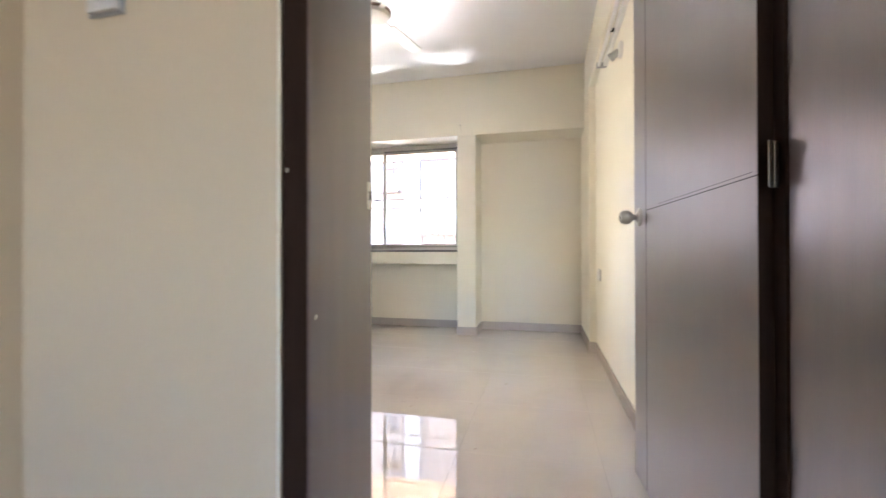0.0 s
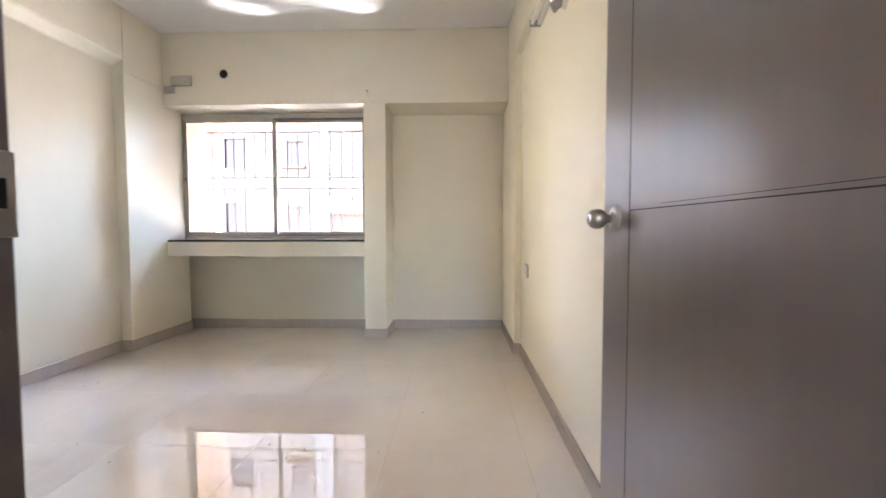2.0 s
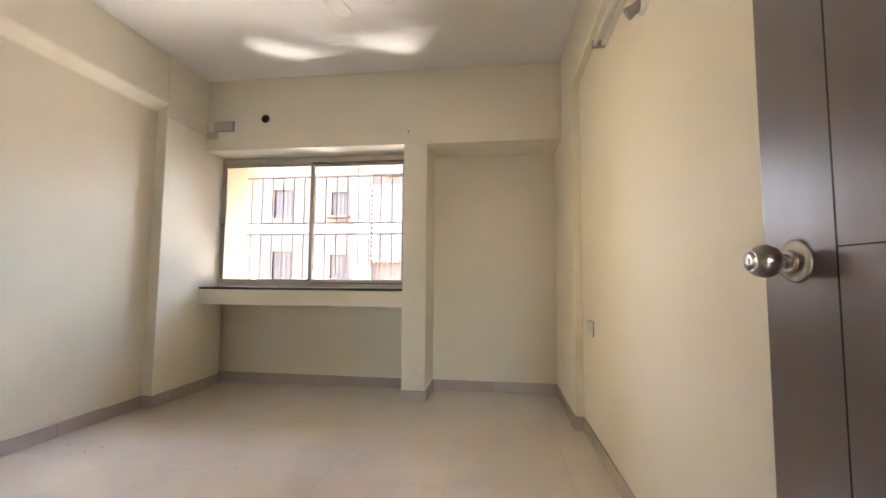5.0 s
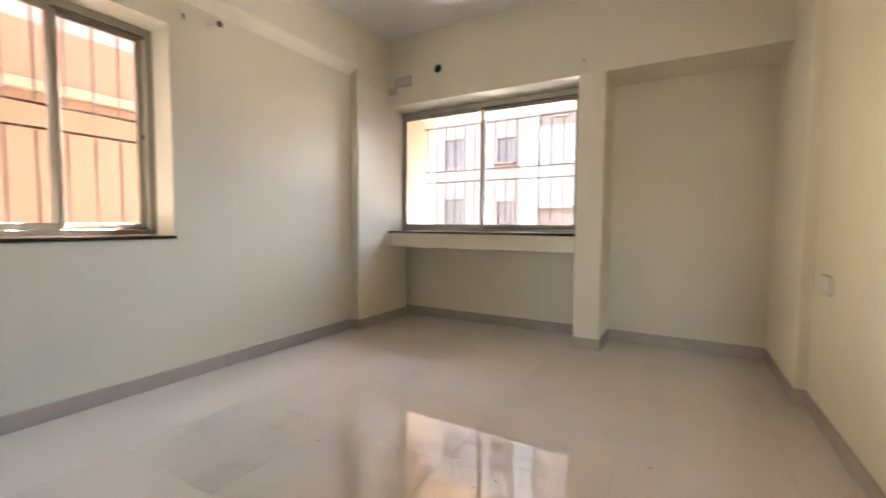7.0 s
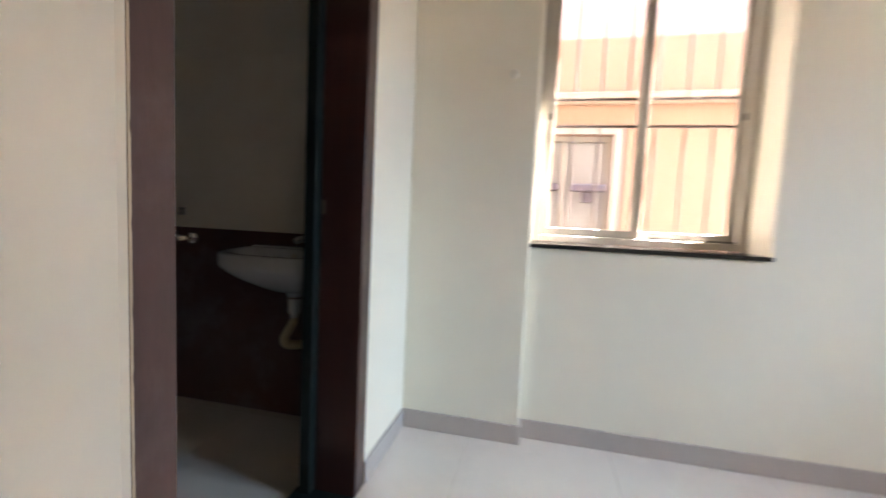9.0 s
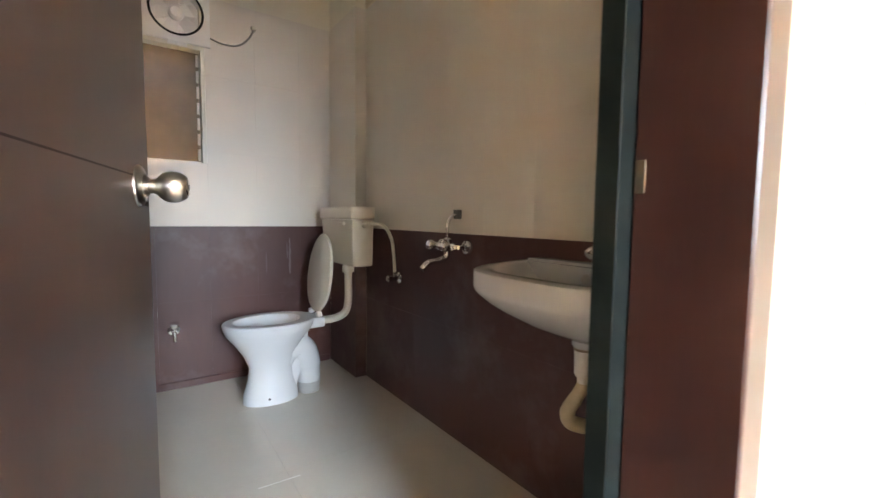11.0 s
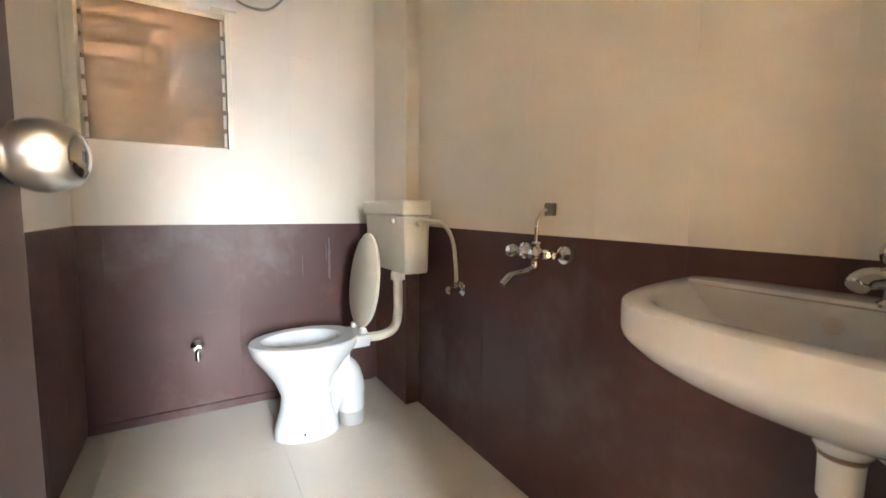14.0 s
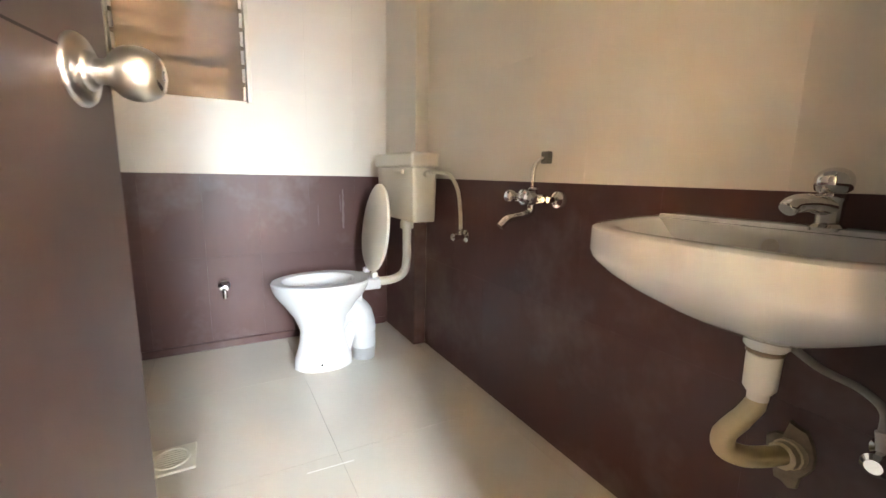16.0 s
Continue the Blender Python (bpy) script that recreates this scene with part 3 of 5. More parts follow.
# bathroom door: opens into the bathroom
f2 = thing("door_frame_2", (-1.7, 1.27, 0), "dark red-brown painted wooden frame of the bathroom door", "door frame")
f2["kind"] = "structure"
part("left_post", box(-1.340, 1.20, BZ, -1.2515, 1.350, 2.10, 0.003), M_POST_LIT, f2)
part("right_post", box(-2.160, 1.20, BZ, -2.082, YS + 0.006, 2.10, 0.003), M_POST_SHADED, f2)
part("head", box(-2.160, 1.20, 2.10, -1.242, YS + 0.006, 2.158, 0.003), M_FRAME, f2)
part("strike_plate", box(-2.0825, 1.203, 1.012, -2.0800, 1.219, 1.062, 0.0008), M_BRASS, f2, "small steel strike plate")
structure("marble_lining", boxes([(-2.160, 1.158, BZ, -2.045, 1.199, 2.12), (-1.330, 1.135, BZ, -1.240, 1.199, 2.12), (-2.047, 1.135, 2.085, -1.330, 1.20, 2.12)], 0.002),
          M_MARBLE, "dark green marble lining of the bathroom doorway", "door lining")
structure("marble_threshold", box(-2.080, 1.135, -0.1, -1.342, YS, 0.004, 0.002), M_MARBLE, "dark green marble threshold", "threshold")
H2 = Vector((-1.348, 1.195, BZ))
F2 = Vector((-1.486, 0.580, BZ))
al2 = F2 - H2
LM2 = Matrix.Translation(H2) @ Matrix.Rotation(math.atan2(al2.y, al2.x), 4, "Z")
d2 = door_leaf("door_2", LM2, al2.length, 1, "brown laminate bathroom door standing open inwards", [(0.0, 1.055, al2.length - 0.1, 1.0575)], M_DOOR_BATH)
knob(d2, LM2 @ Vector((al2.length - 0.070, 0.0, 1.04)), LM2.to_3x3() @ Vector((0, -1, 0)))
for z in (0.30, 1.15, 1.85):
    hp = part("hinge", box(-1.3425, 1.215, z - 0.068, -1.3402, 1.300, z + 0.068, 0.0006), M_STEEL, d2, "pale steel butt hinge")
    part("knuckle", rod((-1.346, 1.212, z - 0.068), (-1.346, 1.212, z + 0.068), 0.006), M_BRASS, hp)
    for dy, dz in ((0.015, 0.045), (0.045, 0.018), (0.015, -0.018), (0.045, -0.045)):
        part("screw", lathe([(0.006, 0), (0.006, 0.0008), (0.004, 0.0016)], (-1.3426, 1.226 + dy, z + dz), (-1, 0, 0), 10), M_BRASS, hp)

# ---- bathroom structure ----
BW = (-1.79, -1.185, 1.265, 2.215)      # window opening: x0, x1, z0, z1
t = 0.006
wb_west = structure("bath_wall_west", box(-2.98, BY0 - 0.26, -0.2, BX0 - t, 1.16, 3.0), M_GROUT, "tiled bathroom wall with brown dado and ivory upper tiles", "wall")
wb_chase = structure("bath_pipe_chase", box(BX0 - t, BY0 - t, BZ, -2.515 - t, -0.79 - t, CEIL), M_WALL, "tiled pipe chase behind the cistern", "wall")
wb_south = structure("bath_wall_south", boxes([
    (BX0 - t, BY0 - 0.26, -0.2, BW[0], BY0 - t, 3.0), (BW[1], BY0 - 0.26, -0.2, BX1 + 0.07, BY0 - t, 3.0),
    (BW[0], BY0 - 0.26, -0.2, BW[1], BY0 - t, BW[2]), (BW[0], BY0 - 0.26, BW[3], BW[1], BY0 - t, 3.0)]), M_WALL, "tiled bathroom wall with a louvred window", "wall")
wb_east = structure("bath_wall_east", box(BX1 + t, BY0 - 0.26, -0.2, -1.10, 1.11, 3.0), M_WALL, "tiled bathroom wall with brown dado and ivory upper tiles", "wall")
wb_north = structure("bath_wall_north", boxes([(BX0, 1.153, BZ, -2.162, 1.159, CEIL), (-2.162, 1.153, 2.125, -1.242, 1.159, CEIL)]),
                     M_WALL, "tiled bathroom wall around the doorway", "wall")
structure("bath_wall_plaster", box(BX0 - 0.004, -0.79, TILETOP + 0.002, BX0 + 0.003, 1.15, CEIL), M_BPAINT, "cream painted plaster above the wall tiles", "wall")
structure("bath_ceiling", box(BX0, BY0, CEIL - 0.12, BX1, 1.15, CEIL - 0.002), M_CEIL, "white painted bathroom ceiling", "ceiling")

TW, TH = 0.262, 0.428
JOINT = 0.0002


def cut(rect, hole):
    """What is left of a rectangle u0, v0, u1, v1 outside the hole."""
    u0, v0, u1, v1 = rect
    a, b, c, d = hole
    if u1 <= a or u0 >= c or v1 <= b or v0 >= d:
        return [rect]
    out = []
    if v0 < b:
        out.append((u0, v0, u1, b))
    if v1 > d:
        out.append((u0, d, u1, v1))
    if u0 < a:
        out.append((u0, max(v0, b), a, min(v1, d)))
    if u1 > c:
        out.append((c, max(v0, b), u1, min(v1, d)))
    return out


TILE_MESH = {}


def wall_tile(parent, du, dv, m, mat):
    """One wall tile of that size, its back on the wall; alike tiles share a mesh."""
    key = (round(du, 4), round(dv, 4), mat.name)
    if key not in TILE_MESH:
        bm = box(-du / 2, -dv / 2, 0, du / 2, dv / 2, 0.006)
        top = [e for e in bm.edges if all(v.co.z > 0.003 for v in e.verts)]
        bmesh.ops.bevel(bm, geom=top, offset=0.0004, segments=1, affect="EDGES")
        me = bpy.data.meshes.new("tile")
        bm.to_mesh(me)
        bm.free()
        me.materials.append(mat)
        TILE_MESH[key] = me
    ob = new("tile", TILE_MESH[key])
    ob.parent = parent
    ob.matrix_basis = m
    return ob


def tile_plane(parent, u_range, place, hole=None, u_start=None, top=TILETOP):
    """Tiles over a wall: place(u, v) gives the pose of a tile's middle."""
    u0, u1 = u_range
    rows = [(BZ, 0.478, M_BROWN), (0.478, DADO, M_BROWN)]
    v = DADO
    while v < top - 0.02:
        rows.append((v, min(v + TH, top), M_WTILE))
        v += TH
    s = u0 if u_start is None else u_start
    for v0, v1, mat in rows:
        u = s
        while u < u1 - 0.005:
            rects = [(max(u, u0), v0, min(u + TW, u1), v1)]
            if hole:
                rects = cut(rects[0], hole)
            for a, b, c, d in rects:
                if c - a > 0.012 and d - b > 0.012:
                    wall_tile(parent, c - a - JOINT, d - b - JOINT, place((a + c) / 2, (b + d) / 2), mat)
            u += TW


def up_x(x, sign):
    r = Matrix(((0, 0, sign, 0), (sign, 0, 0, 0), (0, 1, 0, 0), (0, 0, 0, 1)))
    return lambda u, v: Matrix.Translation((x, u, v)) @ r


def up_y(y, sign):
    r = Matrix(((-sign, 0, 0, 0), (0, 0, sign, 0), (0, 1, 0, 0), (0, 0, 0, 1)))
    return lambda u, v: Matrix.Translation((u, y, v)) @ r


# ---- bathroom fittings ----
AX = -0.775                     # the pan's middle line


def oval(cx, rx, ry, z, n=36, cy=AX, back=1.0):
    """An egg-shaped ring, its blunt end to the west."""
    pts = []
    for k in range(n):
        a = 2 * math.pi * k / n
        c, s = math.cos(a), math.sin(a)
        w = 1.0 + (0.10 * back if c < 0 else -0.06 * back) * abs(c)
        pts.append((cx + rx * c, cy + ry * s * w, z))
    return pts


wc = thing("toilet", (-2.02, AX, BZ), "white ceramic toilet pan with its lid raised, standing on the floor", "toilet")
part("pan", loft([oval(-2.015, 0.142, 0.098, BZ), oval(-2.015, 0.138, 0.094, 0.03), oval(-2.016, 0.117, 0.082, 0.10), oval(-2.016, 0.110, 0.084, 0.17),
                  oval(-2.010, 0.132, 0.106, 0.24), oval(-2.008, 0.174, 0.140, 0.305), oval(-2.012, 0.215, 0.168, 0.355), oval(-2.015, 0.230, 0.180, 0.388),
                  oval(-2.015, 0.234, 0.183, 0.408), oval(-2.015, 0.228, 0.177, 0.416), oval(-2.00, 0.172, 0.126, 0.416), oval(-2.00, 0.164, 0.118, 0.405),
                  oval(-2.005, 0.150, 0.108, 0.33), oval(-2.01, 0.115, 0.085, 0.26), oval(-2.02, 0.06, 0.05, 0.21)]), M_CERAM, wc, "", True)
part("trap", tube([(-2.02, AX, 0.08), (-2.06, AX, 0.165), (-2.110, AX, 0.235), (-2.165, AX, 0.245), (-2.205, AX, 0.195), (-2.218, AX, 0.12), (-2.220, AX, 0.040)],
                  [0.060, 0.066, 0.071, 0.071, 0.068, 0.063, 0.060], 20, 8), M_CERAM, wc, "", True)
part("trap_web", loft([[(-2.02, AX + w, BZ + 0.02), (-2.13, AX + w, BZ + 0.02), (-2.155, AX + w, 0.10), (-2.19, AX + w, 0.21), (-2.21, AX + w, 0.36), (-2.08, AX + w, 0.37)]
                       for w in (-0.040, -0.030, 0.030, 0.040)]), M_CERAM, wc)
part("back_shelf", box(-2.285, AX - 0.095, 0.358, -2.16, AX + 0.095, 0.413, 0.012, 3), M_CERAM, wc, "", True)
part("outlet_sleeve", lathe([(0.058, 0), (0.058, 0.050), (0.064, 0.052), (0.064, 0.062)], (-2.220, AX, BZ), (0, 0, 1), 24), M_GREYPIPE, wc, "grey outlet sleeve", True)
part("fixing_hole", lathe([(0.006, 0), (0.006, 0.0015)], (-1.985, AX + 0.094, 0.015), (0, 1, 0.1), 10), M_BLACK, wc, "dark fixing hole")
ring = oval(0, 0.222, 0.176, 0, cy=0)
lm = Matrix.Translation((-2.262, AX, 0.426)) @ Matrix.Rotation(radians(-97), 4, "Y")
lid_rings = []
for s, z in ((0.965, -0.011), (1.0, -0.006), (1.0, 0.004), (0.97, 0.010), (0.6, 0.013), (0.2, 0.014)):
    lid_rings.append([lm @ Vector((x * s + 0.228, y * s, z)) for x, y, _ in ring])
part("lid", loft(lid_rings), M_PLAST, wc, "raised off-white plastic lid", True)
for y in (AX - 0.06, AX + 0.06):
    part("lid_hinge", box(-2.275, y - 0.015, 0.413, -2.245, y + 0.015, 0.440, 0.005), M_WPLAS, wc)

ci = thing("cistern", (-2.44, -0.74, 0.70), "ivory plastic flushing cistern hung on the pipe chase", "cistern")
cr = []
for z, g in ((0.700, 0.020), (0.712, 0.012), (0.80, 0.006), (0.955, 0.0)):
    x0, x1, y0, y1, c = -2.513, -2.378 - g, -0.995 + g, -0.528 - g, 0.018
    cr.append([(x0, y0 + c, z), (x0 + c, y0, z), (x1 - c, y0, z), (x1 - c * 0.3, y0 + c * 0.3, z), (x1, y0 + c, z), (x1, y1 - c, z), (x1 - c * 0.3, y1 - c * 0.3, z), (x1 - c, y1, z), (x0 + c, y1, z), (x0, y1 - c, z)])
part("tank", loft(cr), M_PLAST, ci, "", True)
part("tank_lid", box(-2.514, -1.002, 0.957, -2.370, -0.521, 1.026, 0.014, 3), M_PLAST, ci, "", True)
part("flush_lever", boxes([(-2.3705, -0.62, 0.925, -2.358, -0.60, 0.945), (-2.362, -0.67, 0.929, -2.355, -0.605, 0.941)], 0.003), M_PLAST, ci)
part("side_knob", lathe([(0.014, 0), (0.014, 0.014), (0.010, 0.018)], (-2.45, -0.529, 0.925), (0, 1, 0), 16), M_PLAST, ci, "", True)
part("flush_pipe", tube([(-2.43, AX + 0.075, 0.70), (-2.43, AX + 0.075, 0.60), (-2.43, AX + 0.075, 0.50), (-2.415, AX + 0.068, 0.425), (-2.36, AX + 0.045, 0.388), (-2.26, AX + 0.01, 0.378)], 0.022, 16, 6),
     M_PLAST, ci, "ivory plastic flush pipe", True)
part("pipe_collar", lathe([(0.034, 0), (0.034, 0.03), (0.028, 0.045)], (-2.43, AX + 0.075, 0.655), (0, 0, 1), 20), M_PLAST, ci, "", True)
part("pan_socket", lathe([(0.033, 0), (0.033, 0.03)], (-2.295, AX + 0.02, 0.378), (1, -0.1, 0), 18), M_WPLAS, ci, "", True)

av = thing("angle_valve", (BX0, -0.381, 0.649), "chrome angle valve feeding the cistern hose", "valve")
part("flange", lathe([(0.030, 0), (0.030, 0.004), (0.012, 0.012)], (BX0, -0.381, 0.649), (1, 0, 0), 24), M_CHROME, av, "", True)
part("body", rod((BX0, -0.381, 0.649), (BX0 + 0.055, -0.381, 0.649), 0.011), M_CHROME, av, "", True)
part("handle", lathe([(0.016, 0), (0.018, 0.02), (0.012, 0.026)], (BX0 + 0.05, -0.381, 0.649), (1, 0, 0), 16), M_CHROME, av, "", True)
part("spout", rod((BX0 + 0.03, -0.381, 0.649), (BX0 + 0.03, -0.381, 0.685), 0.009), M_CHROME, av, "", True)
ho = thing("cistern_hose", (BX0 + 0.03, -0.381, 0.68), "ivory plastic hose from the valve to the cistern", "hose")
part("hose", tube([(BX0 + 0.03, -0.381, 0.68), (BX0 + 0.032, -0.385, 0.76), (BX0 + 0.04, -0.40, 0.86), (-2.52, -0.44, 0.925), (-2.48, -0.50, 0.935), (-2.46, -0.53, 0.932)], 0.009, 12, 6), M_PLAST, ho, "", True)
part("hose_nut", rod((-2.47, -0.512, 0.934), (-2.46, -0.53, 0.932), 0.013), M_PLAST, ho)

# wall mixer
mx = thing("wall_mixer", (BX0, 0.125, 0.85), "chrome wall mixer tap with two knobs and a spout", "tap")
YA, YB, ZM = 0.197, 0.022, 0.850
for y in (YA, YB):
    leg = part("flange", lathe([(0.032, 0), (0.032, 0.003), (0.027, 0.016), (0.013, 0.022)], (BX0, y, ZM), (1, 0, 0), 28), M_CHROME, mx, "", True)
    part("inlet", rod((BX0 + 0.02, y, ZM), (BX0 + 0.055, y, ZM), 0.010), M_CHROME, leg, "", True)
part("body", tube([(BX0 + 0.058, YA - 0.012, ZM), (BX0 + 0.058, 0.121, ZM), (BX0 + 0.058, YB + 0.01, ZM)], 0.0165, 18, 4), M_CHROME, mx, "", True)
for y in (0.165, 0.058):
    part("handle", lathe([(0.010, 0), (0.011, 0.018), (0.021, 0.022), (0.023, 0.034), (0.018, 0.044), (0.006, 0.046)], (BX0 + 0.068, y, ZM), (1, 0, 0.15), 22), M_CHROME, mx, "", True)
part("diverter", lathe([(0.010, 0), (0.012, 0.02), (0.016, 0.024), (0.016, 0.034), (0.008, 0.038)], (BX0 + 0.068, 0.122, ZM), (1, 0, 0.1), 20), M_CHROME, mx, "", True)
part("spout", tube([(BX0 + 0.058, 0.122, ZM - 0.01), (BX0 + 0.062, 0.122, ZM - 0.045), (BX0 + 0.10, 0.118, ZM - 0.058), (BX0 + 0.145, 0.112, ZM - 0.066), (BX0 + 0.175, 0.108, ZM - 0.092)],
                   [0.013, 0.013, 0.012, 0.013, 0.014], 16, 6), M_CHROME, mx, "", True)
part("riser", tube([(BX0 + 0.056, 0.122, ZM + 0.01), (BX0 + 0.056, 0.122, ZM + 0.06), (BX0 + 0.054, 0.122, ZM + 0.10), (BX0 + 0.036, 0.124, ZM + 0.128), (BX0 + 0.012, 0.128, ZM + 0.138)], 0.0075, 12, 6), M_CHROME, mx, "", True)
part("riser_nut", lathe([(0.016, 0), (0.016, 0.02), (0.010, 0.026)], (BX0 + 0.056, 0.122, ZM + 0.012), (0, 0, 1), 8), M_CHROME, mx)
part("riser_flange", box(BX0, 0.112, ZM + 0.118, BX0 + 0.020, 0.150, ZM + 0.158, 0.003), M_RAIL, mx, "dark wall bracket")

# shower arm stub and plug high on the west wall
sh = thing("shower_arm", (BX0, -0.15, 2.195), "short tarnished shower arm stub high on the wall", "shower arm")
part("flange", lathe([(0.03, 0), (0.026, 0.014), (0.012, 0.018)], (BX0, -0.15, 2.195), (1, 0, 0), 22), M_RUST, sh, "", True)
part("arm", tube([(BX0, -0.15, 2.195), (BX0 + 0.05, -0.14, 2.198), (BX0 + 0.09, -0.10, 2.185), (BX0 + 0.11, -0.05, 2.165)], 0.012, 12, 5), M_RUST, sh, "", True)
part("arm_end", lathe([(0.016, 0), (0.026, 0.02), (0.022, 0.032)], (BX0 + 0.11, -0.06, 2.168), (0.2, 1, -0.4), 16), M_RUST, sh, "", True)
pg = thing("wall_plug", (BX0, -0.442, 2.129), "small dark plug in the wall tiles", "plug")
part("plug", lathe([(0.012, 0), (0.010, 0.012), (0.004, 0.014)], (BX0, -0.442, 2.129), (1, 0, 0), 14), M_RUST, pg, "", True)

# health tap low on the south wall
tp = thing("low_tap", (-1.60, BY0, 0.335), "small chrome bib tap low on the brown tiles", "tap")
part("flange", lathe([(0.030, 0), (0.030, 0.004), (0.013, 0.012)], (-1.60, BY0, 0.322), (0, 1, 0), 22), M_CHROME, tp, "", True)
part("body", rod((-1.60, BY0, 0.322), (-1.60, BY0 + 0.070, 0.322), 0.014), M_CHROME, tp, "", True)
part("spout", tube([(-1.60, BY0 + 0.062, 0.322), (-1.60, BY0 + 0.082, 0.312), (-1.60, BY0 + 0.086, 0.275)], 0.012, 12, 5), M_CHROME, tp, "", True)
part("handle", lathe([(0.009, 0), (0.010, 0.020), (0.022, 0.025), (0.024, 0.042), (0.012, 0.047)], (-1.60, BY0 + 0.055, 0.330), (0, 0.3, 1), 18), M_CHROME, tp, "", True)

structure("dado_kerb", box(-2.50, BY0 + 0.0005, BZ + 0.0005, BX1 - 0.001, BY0 + 0.013, BZ + 0.042, 0.003), M_BROWN, "low brown tile kerb along the bathroom wall", "skirting")

# lime streaks on the brown dado
def streak(x, z0, z1, w, seed):
    """A thin uneven trail of dried lime down the south dado."""
    rnd = random.Random(seed)
    bm = bmesh.new()
    n = 12
    rows = []
    for i in range(n + 1):
        k = i / n
        c = x + rnd.uniform(-0.002, 0.002)
        h = w * (0.35 + 0.65 * math.sin(math.pi * min(1, 0.15 + k * 0.85))) * rnd.uniform(0.6, 1.0)
        rows.append([bm.verts.new(p) for p in ((c - h, BY0 - 0.0005, z0 + (z1 - z0) * k), (c - h * 0.6, BY0 + 0.0006, z0 + (z1 - z0) * k),
                                               (c + h * 0.6, BY0 + 0.0006, z0 + (z1 - z0) * k), (c + h, BY0 - 0.0005, z0 + (z1 - z0) * k))])
    for u, v in zip(rows, rows[1:]):
        for k in range(4):
            bm.faces.new((u[k], u[(k + 1) % 4], v[(k + 1) % 4], v[k]))
    bm.faces.new(rows[0][::-1])
    bm.faces.new(rows[-1])
    structure("lime_streak", bm, M_LIME, "dried pale streak on the brown wall tiles", "stain", True)


streak(-2.244, 0.60, 0.83, 0.011, 1)
streak(-2.228, 0.70, 0.80, 0.004, 6)
streak(-2.10, 0.62, 0.74, 0.0025, 9)

# washbasin
BYC, BHW, BD = 0.861, 0.288, 0.394


def basin_ring(f, z, inset=0.0, bowl=False, back=0.001):
    """The basin's outline: straight at the wall, rounded corners, a slightly bowed front."""
    pts = []
    hw, d = (BHW - inset) * f, (BD - inset)
    xb = BX0 + (0.105 if bowl else back)
    n = 32
    for k in range(n + 1):
        a = math.pi * k / n
        s, c = math.sin(a), math.cos(a)
        y = BYC + hw * (abs(c) ** 0.50) * (1 if c >= 0 else -1)
        x = xb + (BX0 + d * (0.25 + 0.75 * f) - xb) * (s ** 0.55) * (0.90 + 0.10 * s)
        pts.append((x, y, z - 0.012 * min(1.0, max(0.0, (z - 0.64) / 0.12)) * (x - BX0) / BD))
    return pts


bs = thing("washbasin", (-2.4, BYC, 0.64), "white ceramic wall-hung washbasin with a broad shallow bowl", "washbasin")
RIM = 0.840
part("bowl", loft([basin_ring(0.24, 0.645), basin_ring(0.34, 0.652), basin_ring(0.56, 0.685), basin_ring(0.78, 0.725), basin_ring(0.90, 0.754), basin_ring(0.965, 0.774), basin_ring(0.990, 0.784), basin_ring(1.0, 0.796),
                   basin_ring(1.0, RIM - 0.007), basin_ring(0.996, RIM - 0.002), basin_ring(0.985, RIM), basin_ring(1.0, RIM, 0.046, True), basin_ring(0.985, RIM - 0.005, 0.052, True),
                   basin_ring(0.93, RIM - 0.034, 0.064, True), basin_ring(0.72, RIM - 0.078, 0.078, True), basin_ring(0.3, RIM - 0.092, 0.09, True)]), M_CERAM, bs, "", True)
part("back_ledge", box(BX0 + 0.001, BYC - 0.255, RIM - 0.006, BX0 + 0.085, BYC + 0.255, RIM + 0.005, 0.005, 3), M_CERAM, bs, "", True)
part("overflow", lathe([(0.014, 0), (0.014, 0.002), (0.008, 0.0025)], (BX0 + 0.113, BYC - 0.01, RIM - 0.034), (1, 0, 0.25), 18), M_STEEL, bs, "small steel overflow ring")
part("drain_boss", lathe([(0.030, 0), (0.035, 0.006), (0.037, 0.03), (0.040, 0.055)], (-2.43, 0.886, 0.630), (0, 0, 1), 22), M_CERAM, bs, "", True)

TY = BYC + 0.050
bt = thing("basin_tap", (-2.52, TY, RIM), "chrome pillar tap standing on the washbasin", "tap")
part("body", lathe([(0.026, 0), (0.026, 0.006), (0.019, 0.012), (0.019, 0.05), (0.022, 0.055), (0.020, 0.070)], (-2.515, TY, RIM + 0.001), (0, 0, 1), 22), M_CHROME, bt, "", True)
part("spout", tube([(-2.51, TY, RIM + 0.042), (-2.48, TY - 0.012, RIM + 0.048), (-2.45, TY - 0.026, RIM + 0.046), (-2.437, TY - 0.031, RIM + 0.036)], [0.017, 0.016, 0.015, 0.013], 16, 6), M_CHROME, bt, "", True)
part("handle", lathe([(0.019, 0), (0.025, 0.005), (0.0275, 0.015), (0.0265, 0.026), (0.021, 0.036), (0.011, 0.042), (0.004, 0.043)], (-2.515, TY, RIM + 0.066), (0.1, 0, 1), 22), M_CHROME, bt, "", True)

